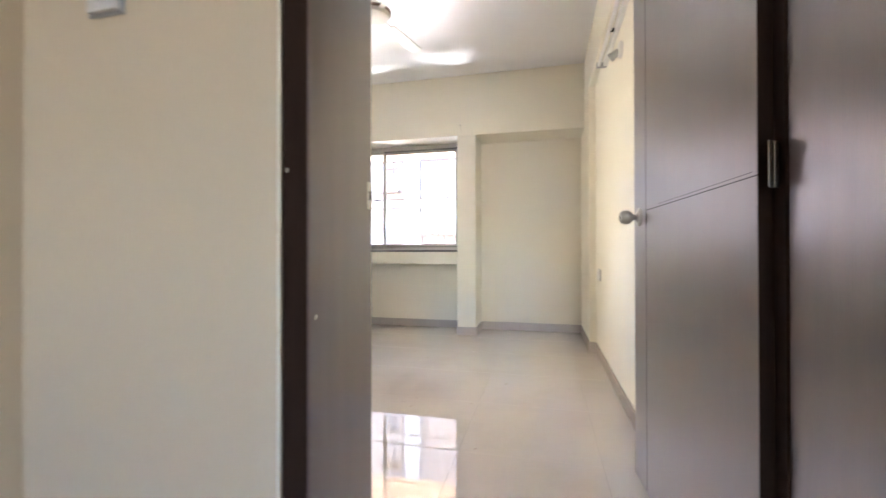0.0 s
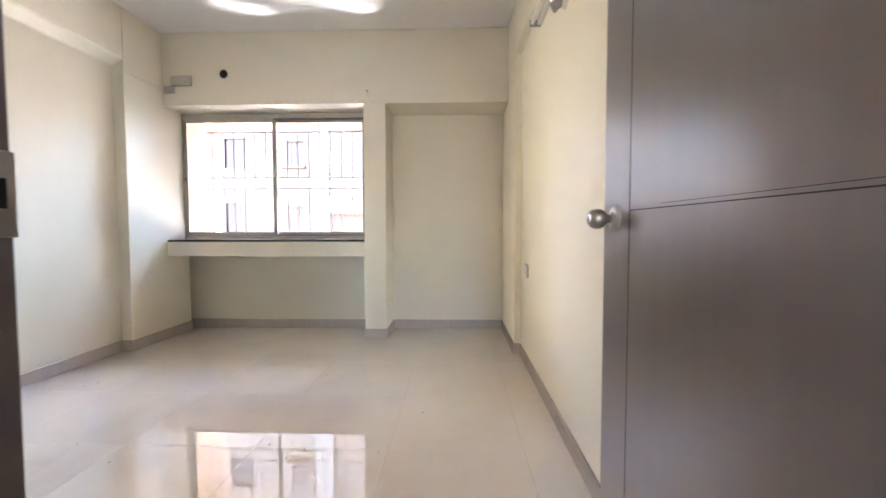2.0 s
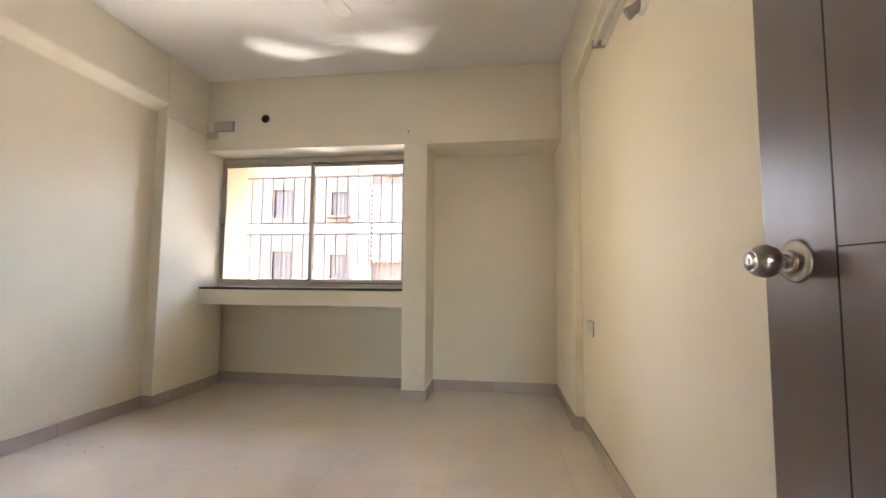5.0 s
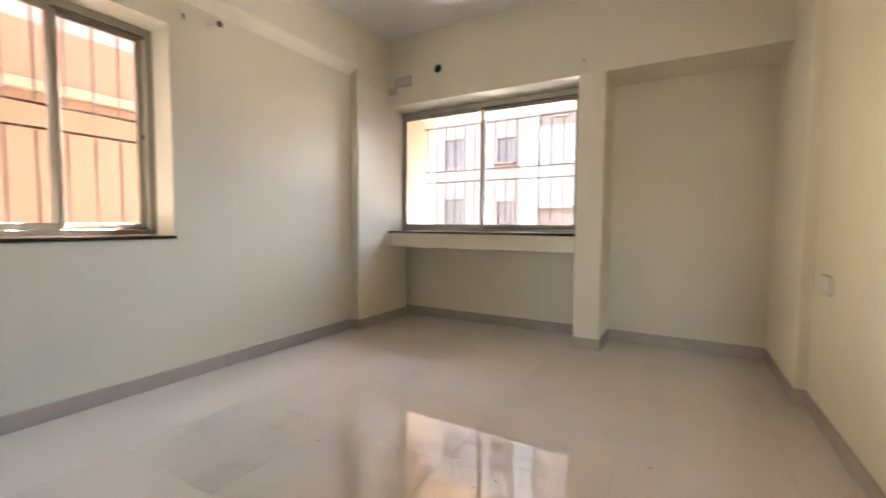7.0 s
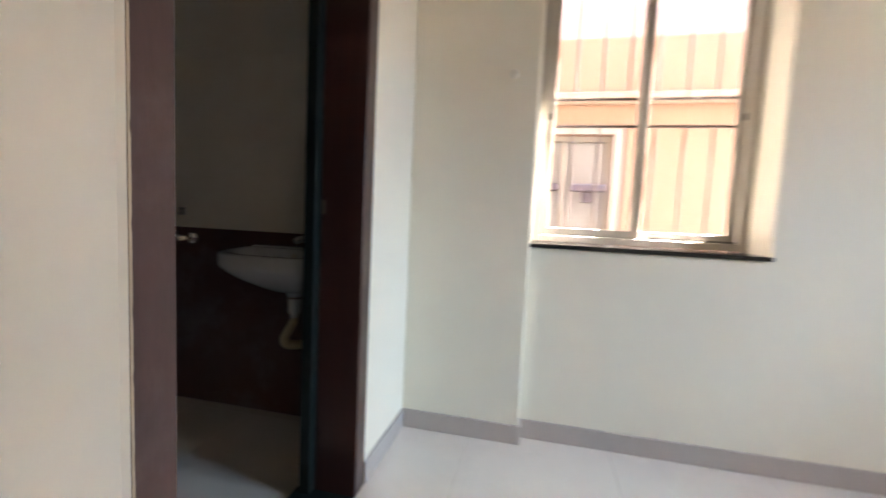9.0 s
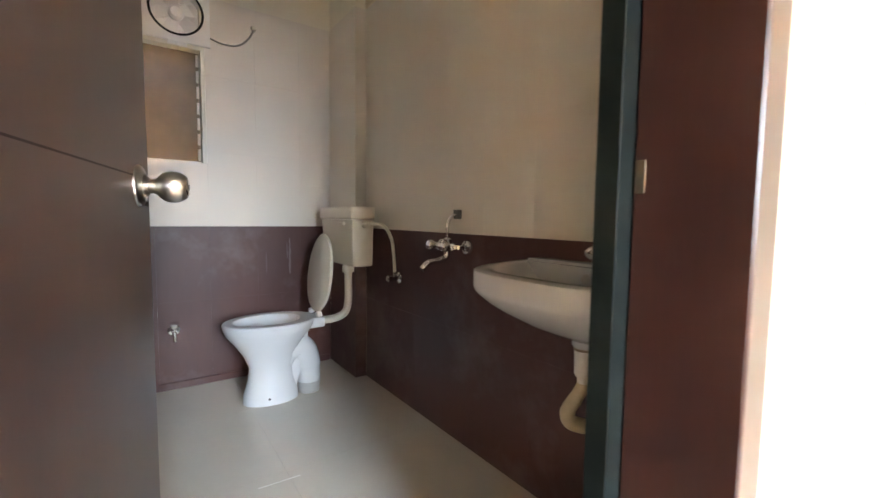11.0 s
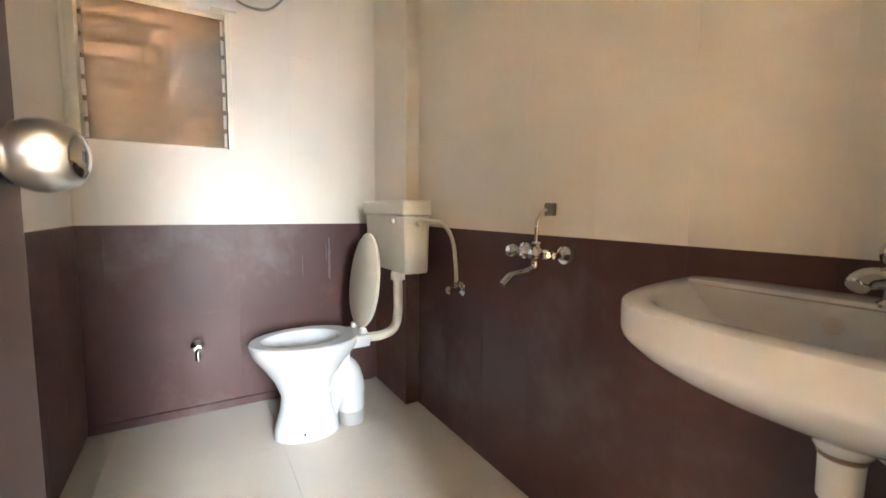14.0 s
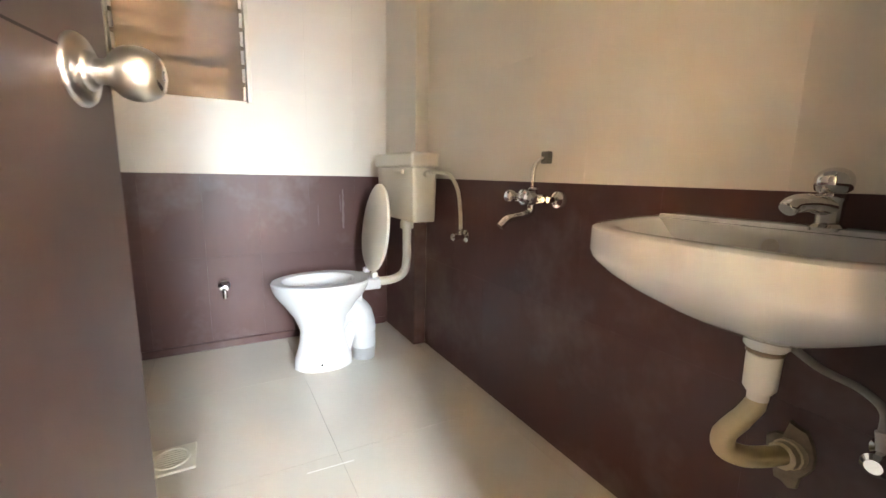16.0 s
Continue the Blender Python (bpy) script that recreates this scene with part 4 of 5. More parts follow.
tr = thing("basin_trap", (-2.43, 0.885, 0.40), "yellowed plastic waste trap under the washbasin", "waste pipe")
TX, YT = -2.430, 0.886
part("upper_cup", lathe([(0.017, 0), (0.0175, 0.012), (0.021, 0.016), (0.026, 0.024), (0.0275, 0.088), (0.024, 0.092)], (TX, YT, 0.532), (0, 0, 1), 24), M_WPLAS, tr, "white plastic waste cup", True)
part("ring", lathe([(0.029, 0), (0.030, 0.003), (0.029, 0.007)], (TX, YT, 0.622), (0, 0, 1), 24), M_FANB, tr, "brown rubber ring")
part("bend", tube([(TX, YT, 0.545), (TX, YT - 0.002, 0.520), (TX + 0.006, YT - 0.020, 0.480), (TX + 0.010, YT - 0.040, 0.440), (TX + 0.002, YT - 0.038, 0.408), (TX - 0.035, YT - 0.016, 0.392),
                   (-2.52, YT + 0.002, 0.386), (-2.57, YT + 0.012, 0.382)], [0.016, 0.018, 0.0195, 0.021, 0.021, 0.020, 0.019, 0.019], 18, 6), M_PVC, tr, "", True)
part("wall_nut", lathe([(0.030, 0), (0.030, 0.016), (0.027, 0.018), (0.027, 0.034), (0.022, 0.036)], (-2.580, YT + 0.014, 0.381), (1, -0.15, 0.03), 12), M_PVC, tr, "", True)


def blob(x, y, z, ry, rz, depth, seed):
    """A rough flat lump on the west wall."""
    rnd = random.Random(seed)
    k = [1 + rnd.uniform(-0.22, 0.22) for _ in range(18)]
    rings = []
    for f, d in ((1.0, -0.001), (0.93, depth * 0.7), (0.55, depth), (0.1, depth * 0.9)):
        rings.append([(x + d, y + ry * f * k[i] * math.cos(i * math.pi / 9), z + rz * f * k[i] * math.sin(i * math.pi / 9)) for i in range(18)])
    return loft(rings)


structure("mortar_patch", blob(BX0, YT + 0.010, 0.368, 0.040, 0.068, 0.010, 5), M_MORTAR, "rough stained mortar round the waste pipe", "patch", True)
v2t = thing("basin_valve", (BX0, 1.03, 0.465), "chrome angle valve below the washbasin", "valve")
part("flange", lathe([(0.028, 0), (0.028, 0.004), (0.012, 0.012)], (BX0, 1.03, 0.465), (1, 0, 0), 22), M_CHROME, v2t, "", True)
part("body", rod((BX0, 1.03, 0.465), (BX0 + 0.06, 1.03, 0.465), 0.012), M_CHROME, v2t, "", True)
part("handle", lathe([(0.018, 0), (0.020, 0.02), (0.012, 0.028)], (BX0 + 0.055, 1.03, 0.465), (1, 0, 0), 18), M_CHROME, v2t, "", True)
part("outlet", rod((BX0 + 0.032, 1.03, 0.465), (BX0 + 0.032, 1.022, 0.508), 0.011), M_WPLAS, v2t, "", True)
h2 = thing("basin_hose", (BX0 + 0.03, 1.02, 0.48), "thin grey braided hose under the washbasin", "hose")
part("hose", tube([(BX0 + 0.032, 1.022, 0.50), (BX0 + 0.034, 1.018, 0.545), (BX0 + 0.05, 0.99, 0.575), (BX0 + 0.10, 0.95, 0.605), (BX0 + 0.14, 0.92, 0.640)], 0.007, 10, 6), M_WIRE, h2, "", True)

# floor drain
dr = thing("floor_drain", (-1.40, -0.27, BZ), "ivory plastic floor drain with a round grate", "floor drain")
part("plate", box(-1.475, -0.335, BZ + 0.0005, -1.335, -0.195, BZ + 0.010, 0.004, 2), M_PLAST, dr)
part("rim", lathe([(0.055, 0), (0.055, 0.006), (0.048, 0.007), (0.046, 0.002)], (-1.405, -0.265, BZ + 0.010), (0, 0, 1), 30), M_PLAST, dr, "", True)
for i in range(-3, 4):
    hw = math.sqrt(0.044 ** 2 - (i * 0.012) ** 2)
    part("grate_bar", box(-1.405 - hw, -0.265 + i * 0.012 - 0.003, BZ + 0.0105, -1.405 + hw, -0.265 + i * 0.012 + 0.003, BZ + 0.014), M_PLAST, dr)

# louvred window with an exhaust fan
x0, x1, z0, z1 = BW
YW = BY0 - 0.045
ZT = 1.885
lw = thing("window_3", (x0, BY0, z0), "louvred bathroom window of dusty glass slats in a pale frame", "window")
lw["kind"] = "structure"
part("window_frame", boxes([(x0, YW - 0.05, z0, x0 + 0.022, BY0 + 0.004, z1), (x1 - 0.035, YW - 0.05, z0, x1, BY0 + 0.004, z1), (x0 + 0.022, YW - 0.05, z0, x1 - 0.035, YW, z0 + 0.012),
                            (x0 + 0.022, YW - 0.05, ZT, x1 - 0.035, BY0 + 0.004, ZT + 0.032), (x0 + 0.022, YW - 0.05, z1 - 0.03, x1 - 0.035, BY0 + 0.004, z1),
                            (-1.505, YW - 0.05, ZT + 0.032, -1.485, BY0 + 0.003, z1 - 0.03)], 0.002), M_PLAST, lw)
NS = 7
for i in range(NS):
    zc = z0 + 0.055 + i * (ZT - z0 - 0.075) / (NS - 1) * 0.97
    m = Matrix.Translation(((x0 + x1) / 2 - 0.006, YW - 0.022, zc)) @ Matrix.Rotation(radians(-7), 4, "X")
    sl = part("slat", box(-0.272, -0.0025, -0.0485, 0.272, 0.0025, 0.0485, 0, 1, m), M_LOUVRE, lw, "dusty brownish glass slat")
    for sx in (-0.272, 0.258):
        part("clip", box(sx, 0.003, -0.036, sx + 0.014, 0.011, 0.030, 0.002, 1, m), M_PATCH, sl, "worn metal slat clip")
for sx in (x0 + 0.0225, x1 - 0.0535):
    part("channel", box(sx, YW - 0.046, z0 + 0.013, sx + 0.018, YW - 0.028, ZT - 0.001), M_RAIL, lw, "dark louvre channel")
part("upper_pane", box(-1.484, YW - 0.03, ZT + 0.033, x1 - 0.036, YW - 0.018, z1 - 0.031), M_UPANE, lw, "frosted dusty upper pane with an orange glow")
fx0, fx1, fz0, fz1 = -1.822, -1.500, 1.895, 2.215
ef = thing("exhaust_fan", ((fx0 + fx1) / 2, BY0, fz0), "square white plastic exhaust fan above the louvres", "exhaust fan")
cx, cz = (fx0 + fx1) / 2, (fz0 + fz1) / 2 + 0.01
nn = 40
outer, inner, inb = [], [], []
for k in range(nn):
    a = 2 * math.pi * k / nn
    c, s = math.cos(a), math.sin(a)
    q = 0.158 / max(abs(c), abs(s))
    outer.append((cx + c * q, BY0 + 0.020, cz + s * q))
    inner.append((cx + c * 0.122, BY0 + 0.026, cz + s * 0.122))
    inb.append((cx + c * 0.120, BY0 - 0.05, cz + s * 0.120))
outb = [(x, BY0 + 0.004, z) for x, _, z in outer]
part("housing", loft([outb, outer, inner, inb], False), M_WPLAS, ef, "", True)
part("rim", tube([(cx + 0.124 * math.cos(2 * math.pi * k / 24), BY0 + 0.026, cz + 0.124 * math.sin(2 * math.pi * k / 24)) for k in range(25)], 0.006, 8, 2), M_BLACK, ef, "dark ring")
part("hub", lathe([(0.038, 0), (0.038, 0.02), (0.026, 0.032), (0.004, 0.034)], (cx, BY0 - 0.02, cz), (0, 1, 0), 24), M_WPLAS, ef, "", True)
for k in range(5):
    m = Matrix.Translation((cx, BY0 - 0.012, cz)) @ Matrix.Rotation(2 * math.pi * k / 5 + 0.3, 4, "Y") @ Matrix.Rotation(radians(28), 4, "X")
    part("blade", loft([[m @ Vector(p) for p in ((0.022, -0.002, 0.03), (-0.022, -0.002, 0.03), (-0.042, -0.002, 0.112), (0.042, -0.002, 0.112))],
                        [m @ Vector(p) for p in ((0.022, 0.002, 0.03), (-0.022, 0.002, 0.03), (-0.042, 0.002, 0.112), (0.042, 0.002, 0.112))]]), M_WPLAS, ef)
# made-up flaps that stop sky light from entering through the fan hole
part("back_light_block", boxes([(cx - 0.125, BY0 - 0.066, cz - 0.125 + 0.05 * k, cx + 0.125, BY0 - 0.062 + 0.002 * k, cz - 0.077 + 0.05 * k) for k in range(5)]), M_WPLAS, ef, "white back flaps added to keep sky light out")
part("shutter_tab", box(cx - 0.045, BY0 + 0.012, fz0 - 0.012, cx + 0.045, BY0 + 0.024, fz0 + 0.012, 0.003), M_WPLAS, ef)
wr = thing("fan_cable", (-1.82, BY0, 1.97), "loose grey cable from the exhaust fan to the wall", "cable")
part("cable", tube([(-1.815, BY0 + 0.012, 1.965), (-1.88, BY0 + 0.02, 1.945), (-1.96, BY0 + 0.02, 1.955), (-2.02, BY0 + 0.015, 2.01), (-2.05, BY0 + 0.006, 2.075)], 0.005, 8, 6), M_WIRE, wr, "", True)
part("cable_clip", lathe([(0.016, 0), (0.012, 0.012)], (-2.05, BY0, 2.08), (0, 1, 0), 14), M_PLAST, wr)

# ---- bedroom fixtures ----
FX, FY = -0.92, 3.10
cf = thing("ceiling_fan", (FX, FY, CEIL), "cream ceiling fan with three blades and a brown ring", "ceiling fan")
part("canopy", lathe([(0.055, 0), (0.05, -0.05), (0.02, -0.075)], (FX, FY, CEIL - 0.001), (0, 0, 1), 24), M_FANW, cf, "", True)
part("rod", rod((FX, FY, CEIL - 0.07), (FX, FY, 2.60), 0.012), M_FANW, cf, "", True)
part("motor", lathe([(0.03, 0.10), (0.075, 0.085), (0.105, 0.055), (0.11, 0.03), (0.10, 0.008), (0.06, -0.004), (0.02, -0.006)], (FX, FY, 2.52), (0, 0, 1), 32), M_FANW, cf, "", True)
part("trim_ring", lathe([(0.112, 0.028), (0.114, 0.034), (0.114, 0.044), (0.110, 0.050)], (FX, FY, 2.52), (0, 0, 1), 32), M_FANB, cf, "brown trim ring", True)
for k in range(3):
    m = Matrix.Translation((FX, FY, 2.545)) @ Matrix.Rotation(radians(78 + 120 * k), 4, "Z") @ Matrix.Rotation(radians(7), 4, "X")
    arm = part("blade_arm", box(0.08, -0.022, -0.003, 0.22, 0.022, 0.003, 0.002, 1, m), M_FANW, cf)
    part("blade", loft([[m @ Vector(p) for p in ((0.18, -0.05, z), (0.56, -0.066, z), (0.60, -0.03, z), (0.60, 0.03, z), (0.56, 0.062, z), (0.18, 0.05, z))] for z in (0.004, 0.008)]), M_FANW, cf)

tl = thing("tube_light", (XE, 3.40, 2.29), "bare white tube light batten on the wall with its holders", "tube light")
ya, yb, zt = 2.50, 3.72, 2.30
part("batten", box(XEM - 0.03, ya, zt - 0.018, XEM, yb, zt + 0.018, 0.004), M_WPLAS, tl)
for y in (ya + 0.01, yb - 0.01):
    part("holder", box(XEM - 0.075, y - 0.012, zt - 0.022, XEM - 0.005, y + 0.012, zt + 0.016, 0.004), M_GREYPIPE, tl, "grey tube holder")
part("starter", lathe([(0.012, 0), (0.012, 0.03), (0.006, 0.032)], (XEM - 0.03, 3.20, zt - 0.005), (-1, 0, 0), 14), M_LINE, tl, "dark starter", True)
part("tube", rod((XEM - 0.058, ya + 0.02, zt - 0.004), (XEM - 0.058, yb - 0.02, zt - 0.004), 0.013, 16), M_WPLAS, tl, "unlit white tube", True)
wl = thing("wall_lamp_holder", (XEM, 3.12, 2.13), "white round lamp holder on the side wall", "lamp holder")
part("plate", lathe([(0.05, 0), (0.05, 0.008), (0.04, 0.02)], (XEM, 3.12, 2.13), (-1, 0, 0), 24), M_WPLAS, wl, "", True)
part("socket", lathe([(0.022, 0), (0.022, 0.04), (0.026, 0.045), (0.026, 0.06), (0.018, 0.06)], (XEM - 0.015, 3.13, 2.125), (-1, 0.35, -0.6), 18), M_GREYPIPE, wl, "", True)


def switch_plate(name, m, w, h, n, label, mat):
    e = thing(name, (0, 0, 0), label, "switch plate")
    e.matrix_basis = m
    # grey border with the plate's shadow put into its colour and size
    back = part("surround", box(-w / 2 - 0.006, -h / 2 - 0.006, 0, w / 2 + 0.006, h / 2 + 0.006, 0.006, 0.002), M_GREYPIPE, None, "grey border that also stands in for the plate's shadow")
    back.parent = e
    ob = part("plate", box(-w / 2, -h / 2, 0.0062, w / 2, h / 2, 0.015, 0.003, 2), mat)
    ob.parent = e
    for i in range(n):
        c = (i + 0.5) / n * w * 0.86 - w * 0.43
        b = part("rocker", box(c - w * 0.30 / n, -h * 0.26, 0.0152, c + w * 0.30 / n, h * 0.26, 0.0195, 0.0015), mat)
        b.parent = e
    return e


switch_plate("switch_plate", up_x(XEM, -1)(4.19, 0.715), 0.13, 0.085, 2, "small white double switch plate on the wall", M_WPLAS)
switch_plate("switch_plate", up_y(YC, -1)(-2.43, 2.415), 0.19, 0.085, 3, "painted-over grey switch plate on the beam", M_PATCH)
structure("plaster_patch", box(-2.60, YC - 0.002, 2.30, -2.49, YC + 0.001, 2.37, 0.001), M_PATCH, "rough grey plaster patch on the beam", "patch")
switch_plate("switch_plate", up_y(YH - 0.012, -1)(-0.625, 1.425), 0.075, 0.075, 2, "old grey switch plate on the hall wall", M_PATCH)

ph = thing("pipe_sleeve", (-2.024, YC, 2.474), "round dark pipe hole through the beam", "pipe hole")
part("collar", lathe([(0.040, 0), (0.040, 0.003), (0.034, 0.003), (0.034, -0.001)], (-2.024, YC, 2.474), (0, -1, 0), 28), M_FANB, ph, "", True)
part("hole", lathe([(0.0335, 0), (0.0335, 0.002)], (-2.024, YC, 2.474), (0, -1, 0), 28), M_BLACK, ph, "black opening")
hk = thing("wall_hook", (-0.682, YC, 2.29), "small dark hook below the beam edge", "hook")
part("screw", rod((-0.682, YC, 2.30), (-0.682, YC - 0.022, 2.30), 0.006), M_RUST, hk)
part("bend", tube([(-0.682, YC - 0.02, 2.30), (-0.676, YC - 0.028, 2.275), (-0.672, YC - 0.02, 2.25), (-0.672, YC - 0.006, 2.245)], 0.003, 6, 4), M_PLAST, hk)
ps = thing("pipe_stub", (XM, 3.12, 2.29), "short dark pipe stub out of the side wall", "pipe")
part("stub", rod((XM, 3.12, 2.29), (XM + 0.10, 3.14, 2.282), 0.017, 16), M_PLAST, ps)
part("end_cap", lathe([(0.019, 0), (0.019, 0.012), (0.014, 0.013)], (XM + 0.09, 3.138, 2.283), (1, 0.2, -0.08), 16), M_RUST, ps, "dark pipe end")
ps2 = thing("wire_stub", (XM, 2.95, 2.275), "small dark wire end beside the window", "cable")
part("wire", tube([(XM, 2.96, 2.285), (XM + 0.03, 2.95, 2.28), (XM + 0.035, 2.945, 2.25)], 0.006, 8, 4), M_RUST, ps2)
bk = thing("wall_bracket", (-2.628, 1.80, 1.65), "small white plastic cap on the wall pier", "wall cap")
part("cap", lathe([(0.020, 0), (0.020, 0.012), (0.014, 0.022)], (-2.628, 1.80, 1.65), (1, 0, 0), 18), M_PLAST, bk, "", True)

def scrap(x, y, r, seed):
    """A torn flake of debris, uneven and slightly domed."""
    rnd = random.Random(seed)
    turn, long = rnd.uniform(0, 3.1), rnd.uniform(1.3, 2.6)
    k = [rnd.uniform(0.55, 1.2) for _ in range(9)]
    rings = []
    for f, h in ((1.0, 0.0006), (0.9, 0.0022), (0.3, 0.004)):
        ring = []
        for i in range(9):
            a = i * 2 * math.pi / 9
            u, v = r * f * k[i] * math.cos(a) * long, r * f * k[i] * math.sin(a)
            ring.append((x + u * math.cos(turn) - v * math.sin(turn), y + u * math.sin(turn) + v * math.cos(turn), h))
        rings.append(ring)
    return tagged(part("scrap", loft(rings), M_CRUMB), "small brown scrap of debris on the floor", "debris", "debris on the floor")


for i, (x, y, r) in enumerate(((-2.455, 5.02, 0.014), (-1.384, 2.796, 0.007), (-0.749, 2.966, 0.006), (-0.565, 2.928, 0.007), (-0.555, 2.787, 0.008), (-0.046, 3.335, 0.007), (-2.257, 3.726, 0.011),
                             (-2.488, 3.731, 0.010), (-1.574, 3.593, 0.006), (-1.306, 3.582, 0.007), (-0.941, 4.075, 0.006), (-0.769, 3.906, 0.006), (-0.663, 3.761, 0.005), (-1.221, 4.561, 0.006),
                             (-0.215, 2.911, 0.006), (-0.10, 2.35, 0.007), (-1.666, 2.939, 0.006), (-2.30, 3.66, 0.008), (-0.62, 2.85, 0.004))):
    scrap(x, y, r * 0.62, i + 3)


def ragged_strip(name, x, y, z0, z1, way, width, depth, mat, seed, label):
    """An uneven filler edge along a door post: grows from x in the direction of way, proud of the wall towards depth."""
    rnd = random.Random(seed)
    bm = bmesh.new()
    n = int((z1 - z0) / 0.013)
    rows = []
    for i in range(n + 1):
        z = z0 + (z1 - z0) * i / n
        w = width * (rnd.uniform(0.93, 1.0) if rnd.random() < 0.94 else rnd.uniform(0.6, 0.9))
        rows.append([bm.verts.new(p) for p in ((x, y, z), (x, y + depth, z), (x + way * w * 0.7, y + depth, z), (x + way * w, y, z))])
    for u, v in zip(rows, rows[1:]):
        for k in range(4):
            bm.faces.new((u[k], u[(k + 1) % 4], v[(k + 1) % 4], v[k]))
    bm.faces.new(rows[0][::-1])
    bm.faces.new(rows[-1])
    structure(name, bm, mat, label, "filler edge")


structure("floor_scratch", box(-0.075, -0.002, BZ + 0.0002, 0.075, 0.002, BZ + 0.0008, 0, 1, Matrix.Translation((-1.86, -0.005, 0)) @ Matrix.Rotation(radians(178), 4, "Z")), M_WPLAS,
          "pale scratch on the bathroom floor", "scratch")
ragged_strip("filler_edge_hall", -0.2345, YH - 0.0125, 0.02, 2.09, -1, 0.009, -0.003, M_PLAST, 2, "rough pale filler along the door frame")
ragged_strip("filler_edge_bath", -1.2512, 1.3532, 0.09, 2.09, -1, 0.006, 0.0015, M_CORR, 4, "ragged paint edge on the bathroom door post")

# ---- outside ----
structure("ground", box(-300, -300, -4.2, 300, 300, -4.0), M_GROUND, "grey paved yard far below the flat", "ground")


def facade_window(parent, x0, x1, z0, z1, y, dark):
    win = part("window", box(x0, y + 0.10, z0, x1, y + 0.14, z1), dark, parent, "dark window opening with bars")
    part("frame", boxes([(x0 - 0.06, y - 0.05, z0 - 0.08, x1 + 0.06, y + 0.10, z0), (x0 - 0.06, y - 0.05, z1, x1 + 0.06, y + 0.10, z1 + 0.08),
                         (x0 - 0.06, y - 0.03, z0, x0, y + 0.10, z1), (x1, y - 0.03, z0, x1 + 0.06, y + 0.10, z1)]), M_FACADE, win)
    n = max(2, round((x1 - x0) / 0.22))
    for i in range(1, n):
        x = x0 + (x1 - x0) * i / n
        part("bar", box(x - 0.012, y + 0.03, z0, x + 0.012, y + 0.054, z1), M_TANF, win)


FYY = 20.0
ab = thing("apartment_building", (-8, FYY, -4.0), "cream and white apartment building across the yard", "building")
wins = []
for k in range(-2, 3):
    dz = 2.95 * k
    wins += [(-10.50, -9.45, 3.86 + dz, 5.22 + dz), (-7.62, -6.82, 3.98 + dz, 5.06 + dz)]
fac = bmesh.new()
xs = sorted({-13.4, -5.72, *[w[0] for w in wins], *[w[1] for w in wins]})
zs = sorted({-4.0, 13.0, *[w[2] for w in wins], *[w[3] for w in wins]})
for a, b in zip(xs, xs[1:]):
    for c, d in zip(zs, zs[1:]):
        mx_, mz_ = (a + b) / 2, (c + d) / 2
        if not any(w[0] < mx_ < w[1] and w[2] < mz_ < w[3] for w in wins):
            add_box(fac, a, FYY, c, b, FYY + 0.3, d)
part("wall", fac, M_FACADE, ab)
for w in wins:
    facade_window(ab, *w, FYY, M_DARKWIN)
part("white_pier", box(-6.35, FYY - 0.5, -4.0, -5.55, FYY + 0.3, 13.2), M_WHITEF, ab, "white painted vertical pier")
part("tan_block", box(-5.55, FYY - 0.2, -4.0, -2.6, FYY + 0.3, 13.4), M_TANF, ab, "tan painted stair block")
# out of view; kept low so that sky lights the bedroom's east wall
part("low_unseen_wing", box(-40.0, FYY, -4.0, -13.41, FYY + 8.0, 3.6), M_TANF, ab, "unseen low tan wing that leaves the sky open")
# never seen; added to hold north-east sky off the bedroom's west wall
part("sky_block_east", box(-2.59, FYY - 0.1, -4.0, 30.0, FYY + 8.0, 13.0), M_TANF, ab, "unseen tan block added to cut sky light from the north-east")
for k in range(-2, 3):
    z = 5.75 + 2.95 * k
    if k < 1:
        facade_window(ab, -4.85, -4.35, z, z + 0.5, FYY - 0.35, M_DARKWIN)
    part("window_shelf", box(-7.75, FYY - 0.40, 3.82 + 2.95 * k, -6.72, FYY - 0.001, 3.90 + 2.95 * k), M_TANF, ab)
lat = bmesh.new()
lx0, lx1, lz0, lz1 = -5.5, -2.7, 1.75, 5.25
st = 0.21
for i in range(int((lx1 - lx0 + lz1 - lz0) / st)):
    s = i * st
    p0 = (lx0 + max(0, s - (lz1 - lz0)), lz0 + min(s, lz1 - lz0))
    p1 = (lx0 + min(s, lx1 - lx0), lz0 + max(0, s - (lx1 - lx0)))
    if p1[0] - p0[0] > 0.05:
        L = math.hypot(p1[0] - p0[0], p1[1] - p0[1])
        m = Matrix.Translation(((p0[0] + p1[0]) / 2, FYY - 0.55, (p0[1] + p1[1]) / 2)) @ Matrix.Rotation(radians(45), 4, "Y")
        add_box(lat, -L / 2, -0.02, -0.05, L / 2, 0.02, 0.05, 0, 1, m)
        m2 = Matrix.Translation(((lx0 + lx1) - (p0[0] + p1[0]) / 2, FYY - 0.50, (p0[1] + p1[1]) / 2)) @ Matrix.Rotation(radians(-45), 4, "Y")
        add_box(lat, -L / 2, -0.02, -0.03, L / 2, 0.02, 0.03, 0, 1, m2)
lt = part("lattice_screen", lat, M_WHITEF, ab, "white diagonal lattice screen")
lt["kind"] = "stuff"

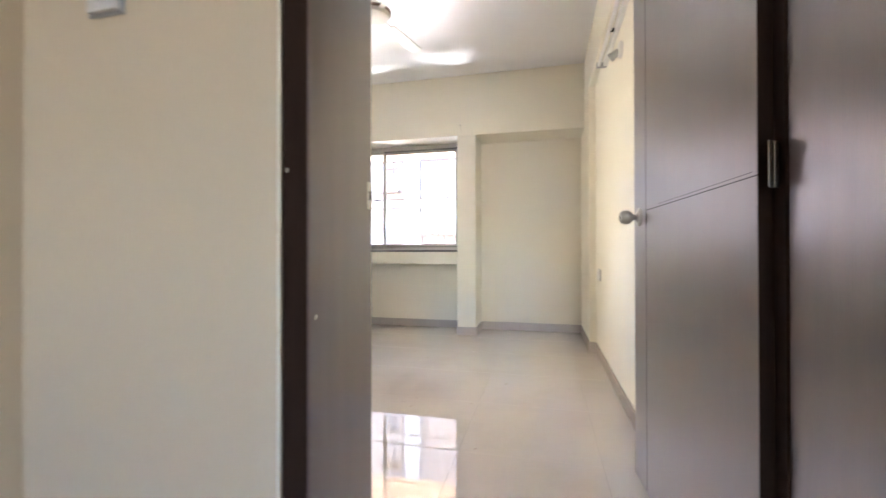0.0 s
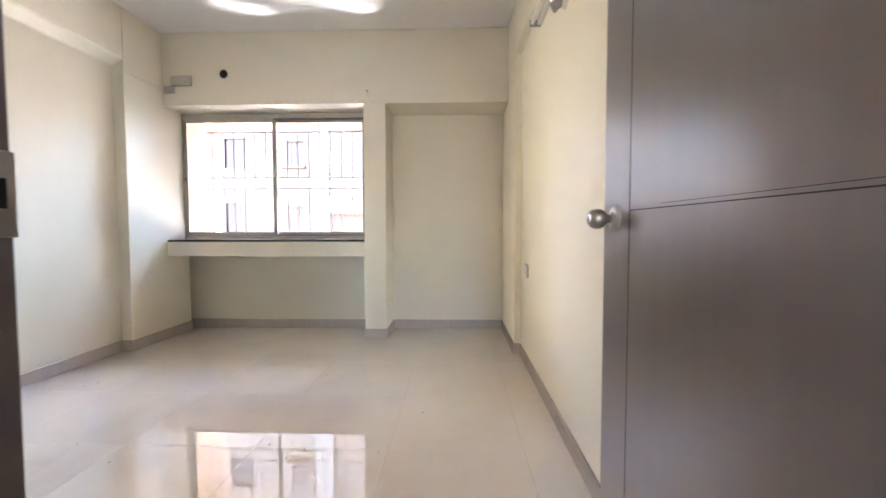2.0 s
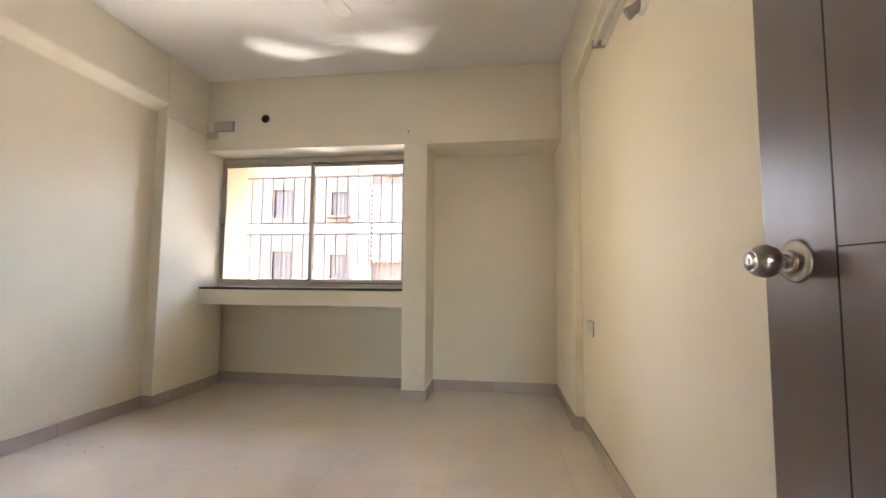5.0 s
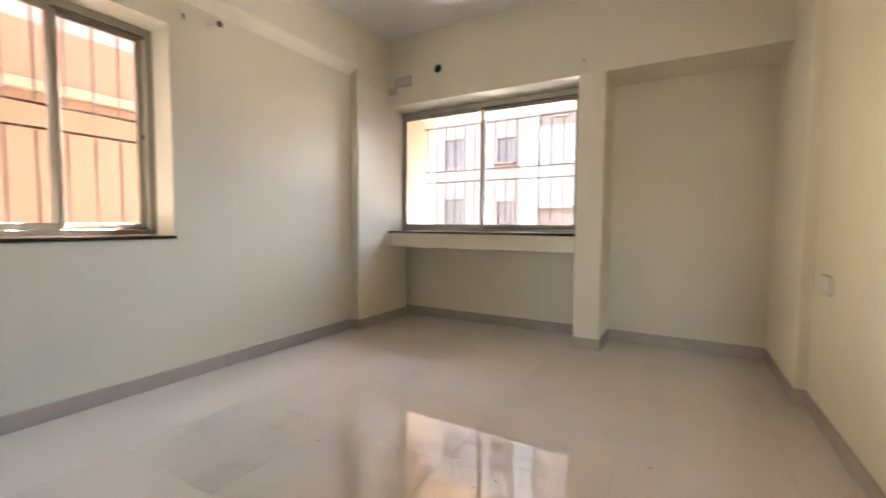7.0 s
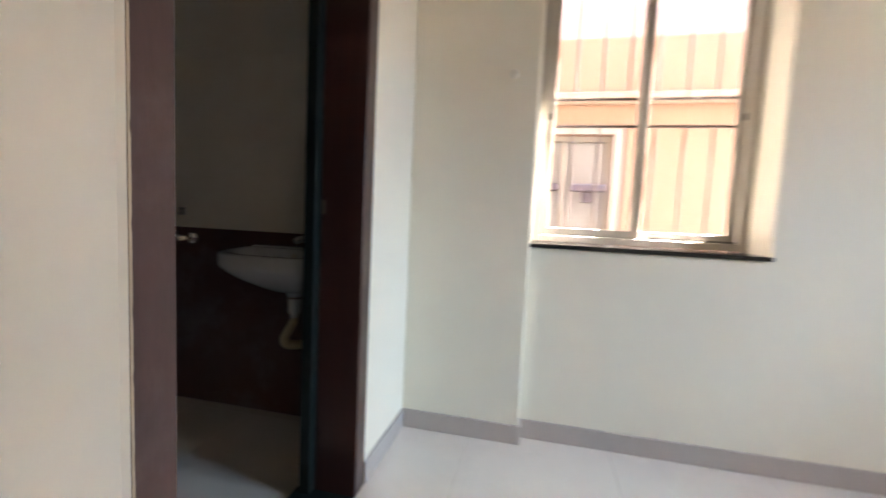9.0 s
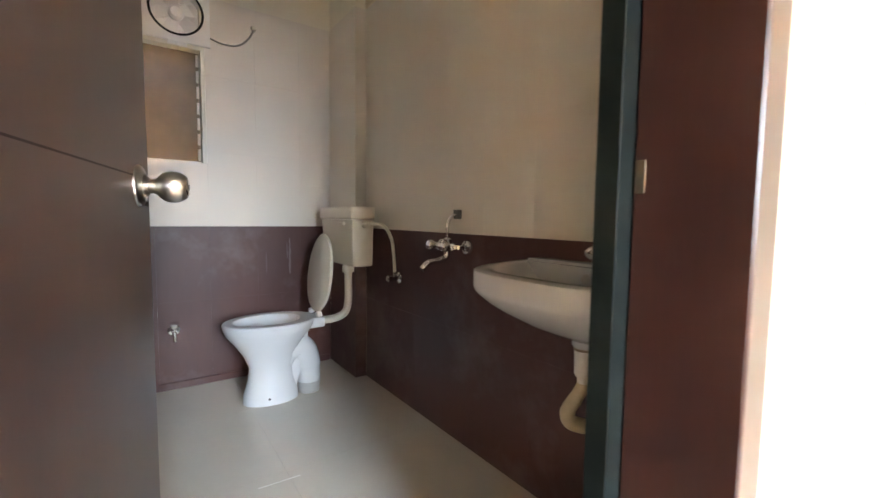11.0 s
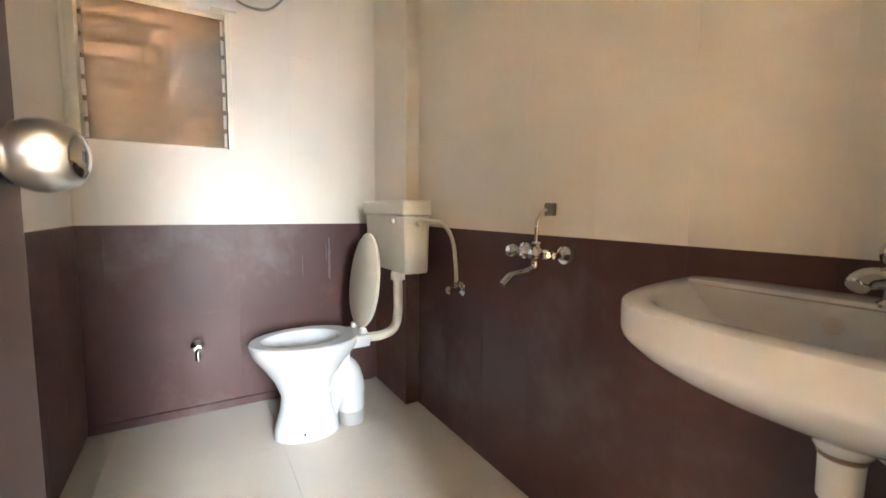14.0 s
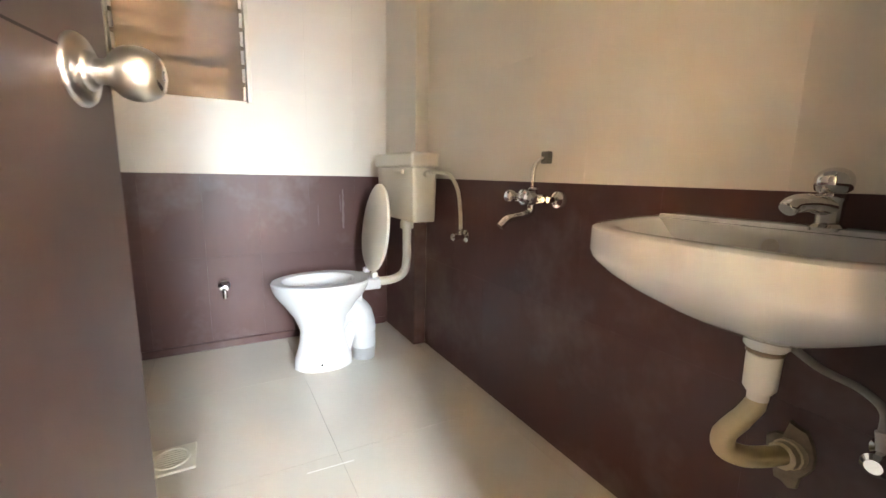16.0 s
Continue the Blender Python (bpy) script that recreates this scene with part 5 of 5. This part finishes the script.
NX = -5.2
nb = thing("neighbour_building", (NX, 2.0, -4.0), "apricot painted neighbouring building close to the window", "building")
nw0, nw1, nz0, nz1 = 1.70, 2.62, 0.93, 1.90
# walls run on unseen to the south, added length that blocks low sky
part("wall", boxes([(NX - 0.3, -30, -4.0, NX, nw0, 2.83), (NX - 0.3, nw1, -4.0, NX, 5.2, 2.83), (NX - 0.3, nw0, -4.0, NX, nw1, nz0), (NX - 0.3, nw0, nz1, NX, nw1, 2.83)]), M_ORANGE, nb)
part("upper_wall", box(NX - 0.31, -30, 2.831, NX - 0.012, 5.2, 9.0), M_PINKW, nb, "pale pink upper storey wall")
part("sunshade", box(NX, -6, 2.19, NX + 0.10, 5.2, 2.29, 0.01), M_BAND, nb, "pale projecting band")
nwn = part("window", box(NX - 0.22, nw0, nz0, NX - 0.18, nw1, nz1), M_NWIN, nb, "grey window with pale frame")
part("frame", boxes([(NX - 0.18, nw0, nz0, NX - 0.10, nw0 + 0.05, nz1), (NX - 0.18, nw1 - 0.05, nz0, NX - 0.10, nw1, nz1), (NX - 0.18, nw0 + 0.05, nz1 - 0.05, NX - 0.10, nw1 - 0.05, nz1),
                     (NX - 0.18, 2.14, nz0, NX - 0.10, 2.18, nz1 - 0.05)]), M_WHITEF, nwn)
part("architrave", boxes([(NX, nw1, nz0, NX + 0.03, nw1 + 0.09, nz1 + 0.09), (NX, nw0 - 0.09, nz1, NX + 0.03, nw1, nz1 + 0.09)]), M_WHITEF, nb)
for y in (1.95, 2.40):
    b = part("tray", box(NX - 0.02, y - 0.16, 1.33, NX + 0.14, y + 0.16, 1.40, 0.01), M_PURPLE, nb, "dark violet bracket tray")
    part("bracket", box(NX - 0.02, y - 0.05, 1.22, NX + 0.08, y + 0.05, 1.33, 0.01), M_PURPLE, b)
structure("shaft_wall", box(-4.5, -3.2, -4.0, 0.2, -3.0, 3.6), M_SHAFT, "ochre rendered wall of the light shaft", "wall")

# ---- floor and wall pieces ----
fl = structure("floor", boxes([(-2.98, YS, -0.2, 0.9, 5.52, -0.009), (-0.236, YH, -0.2, 0.735, YS, -0.009)]), M_GROUT, "polished ivory floor tiles with fine joints and some stains", "floor")
TS = 0.63
FT = {}


def floor_tile(parent, x0, y0, x1, y1, z, mat, thick=0.008, gap=0.0004):
    key = (round(x1 - x0, 4), round(y1 - y0, 4), mat.name)
    if key not in FT:
        dx, dy = (x1 - x0) / 2 - gap, (y1 - y0) / 2 - gap
        bm = box(-dx, -dy, -thick, dx, dy, 0)
        top = [e for e in bm.edges if all(v.co.z > -thick / 2 for v in e.verts)]
        bmesh.ops.bevel(bm, geom=top, offset=0.0004, segments=1, affect="EDGES")
        me = bpy.data.meshes.new("tile")
        bm.to_mesh(me)
        bm.free()
        me.materials.append(mat)
        FT[key] = me
    ob = new("tile", FT[key])
    ob.parent = parent
    ob.matrix_basis = Matrix.Translation(((x0 + x1) / 2, (y0 + y1) / 2, z))


def tile_floor(parent, x0, y0, x1, y1, sx, sy, ax, ay, z, mat):
    i0, i1 = math.floor((x0 - ax) / sx), math.ceil((x1 - ax) / sx)
    j0, j1 = math.floor((y0 - ay) / sy), math.ceil((y1 - ay) / sy)
    for i in range(i0, i1):
        for j in range(j0, j1):
            a, b = max(x0, ax + i * sx), max(y0, ay + j * sy)
            c, d = min(x1, ax + (i + 1) * sx), min(y1, ay + (j + 1) * sy)
            if c - a > 0.01 and d - b > 0.01:
                dull = mat is M_FLOOR and abs(a + 2.065) < 0.01 and abs(b - 2.315) < 0.01
                floor_tile(parent, a, b, c, d, z, M_OLDTILE if dull else mat)


tile_floor(fl, XM, YS, XEM, YN, TS, TS, -2.065, 2.315, 0.0, M_FLOOR)
tile_floor(fl, -0.176, YH, 0.664, YS, TS, TS, -2.065, 2.315, 0.0, M_FLOOR)
bf = structure("bath_floor", box(BX0, BY0, -0.2, BX1, 1.135, BZ - 0.009), M_GROUT, "cream matt bathroom floor tiles", "floor")
tile_floor(bf, BX0, BY0, BX1, 1.135, 0.63, 0.63, -1.90, -0.06, BZ, M_BFLOOR)

tile_plane(wb_west, (-0.79, 1.15), up_x(BX0 - t, 1), None, 0.03 - 4 * TW)
tile_plane(wb_south, (-2.515, BX1), up_y(BY0 - t, 1), (BW[0], BW[2], BW[1], BW[3]), -1.79 - 3 * TW)
tile_plane(wb_east, (BY0, 1.10), up_x(BX1 + t, -1))
tile_plane(wb_chase, (BY0, -0.79), up_x(-2.515 - t, 1))
tile_plane(wb_chase, (BX0, -2.515), up_y(-0.79 - t, 1))
tile_plane(wb_north, (BX0, -2.162), up_y(1.153, -1))
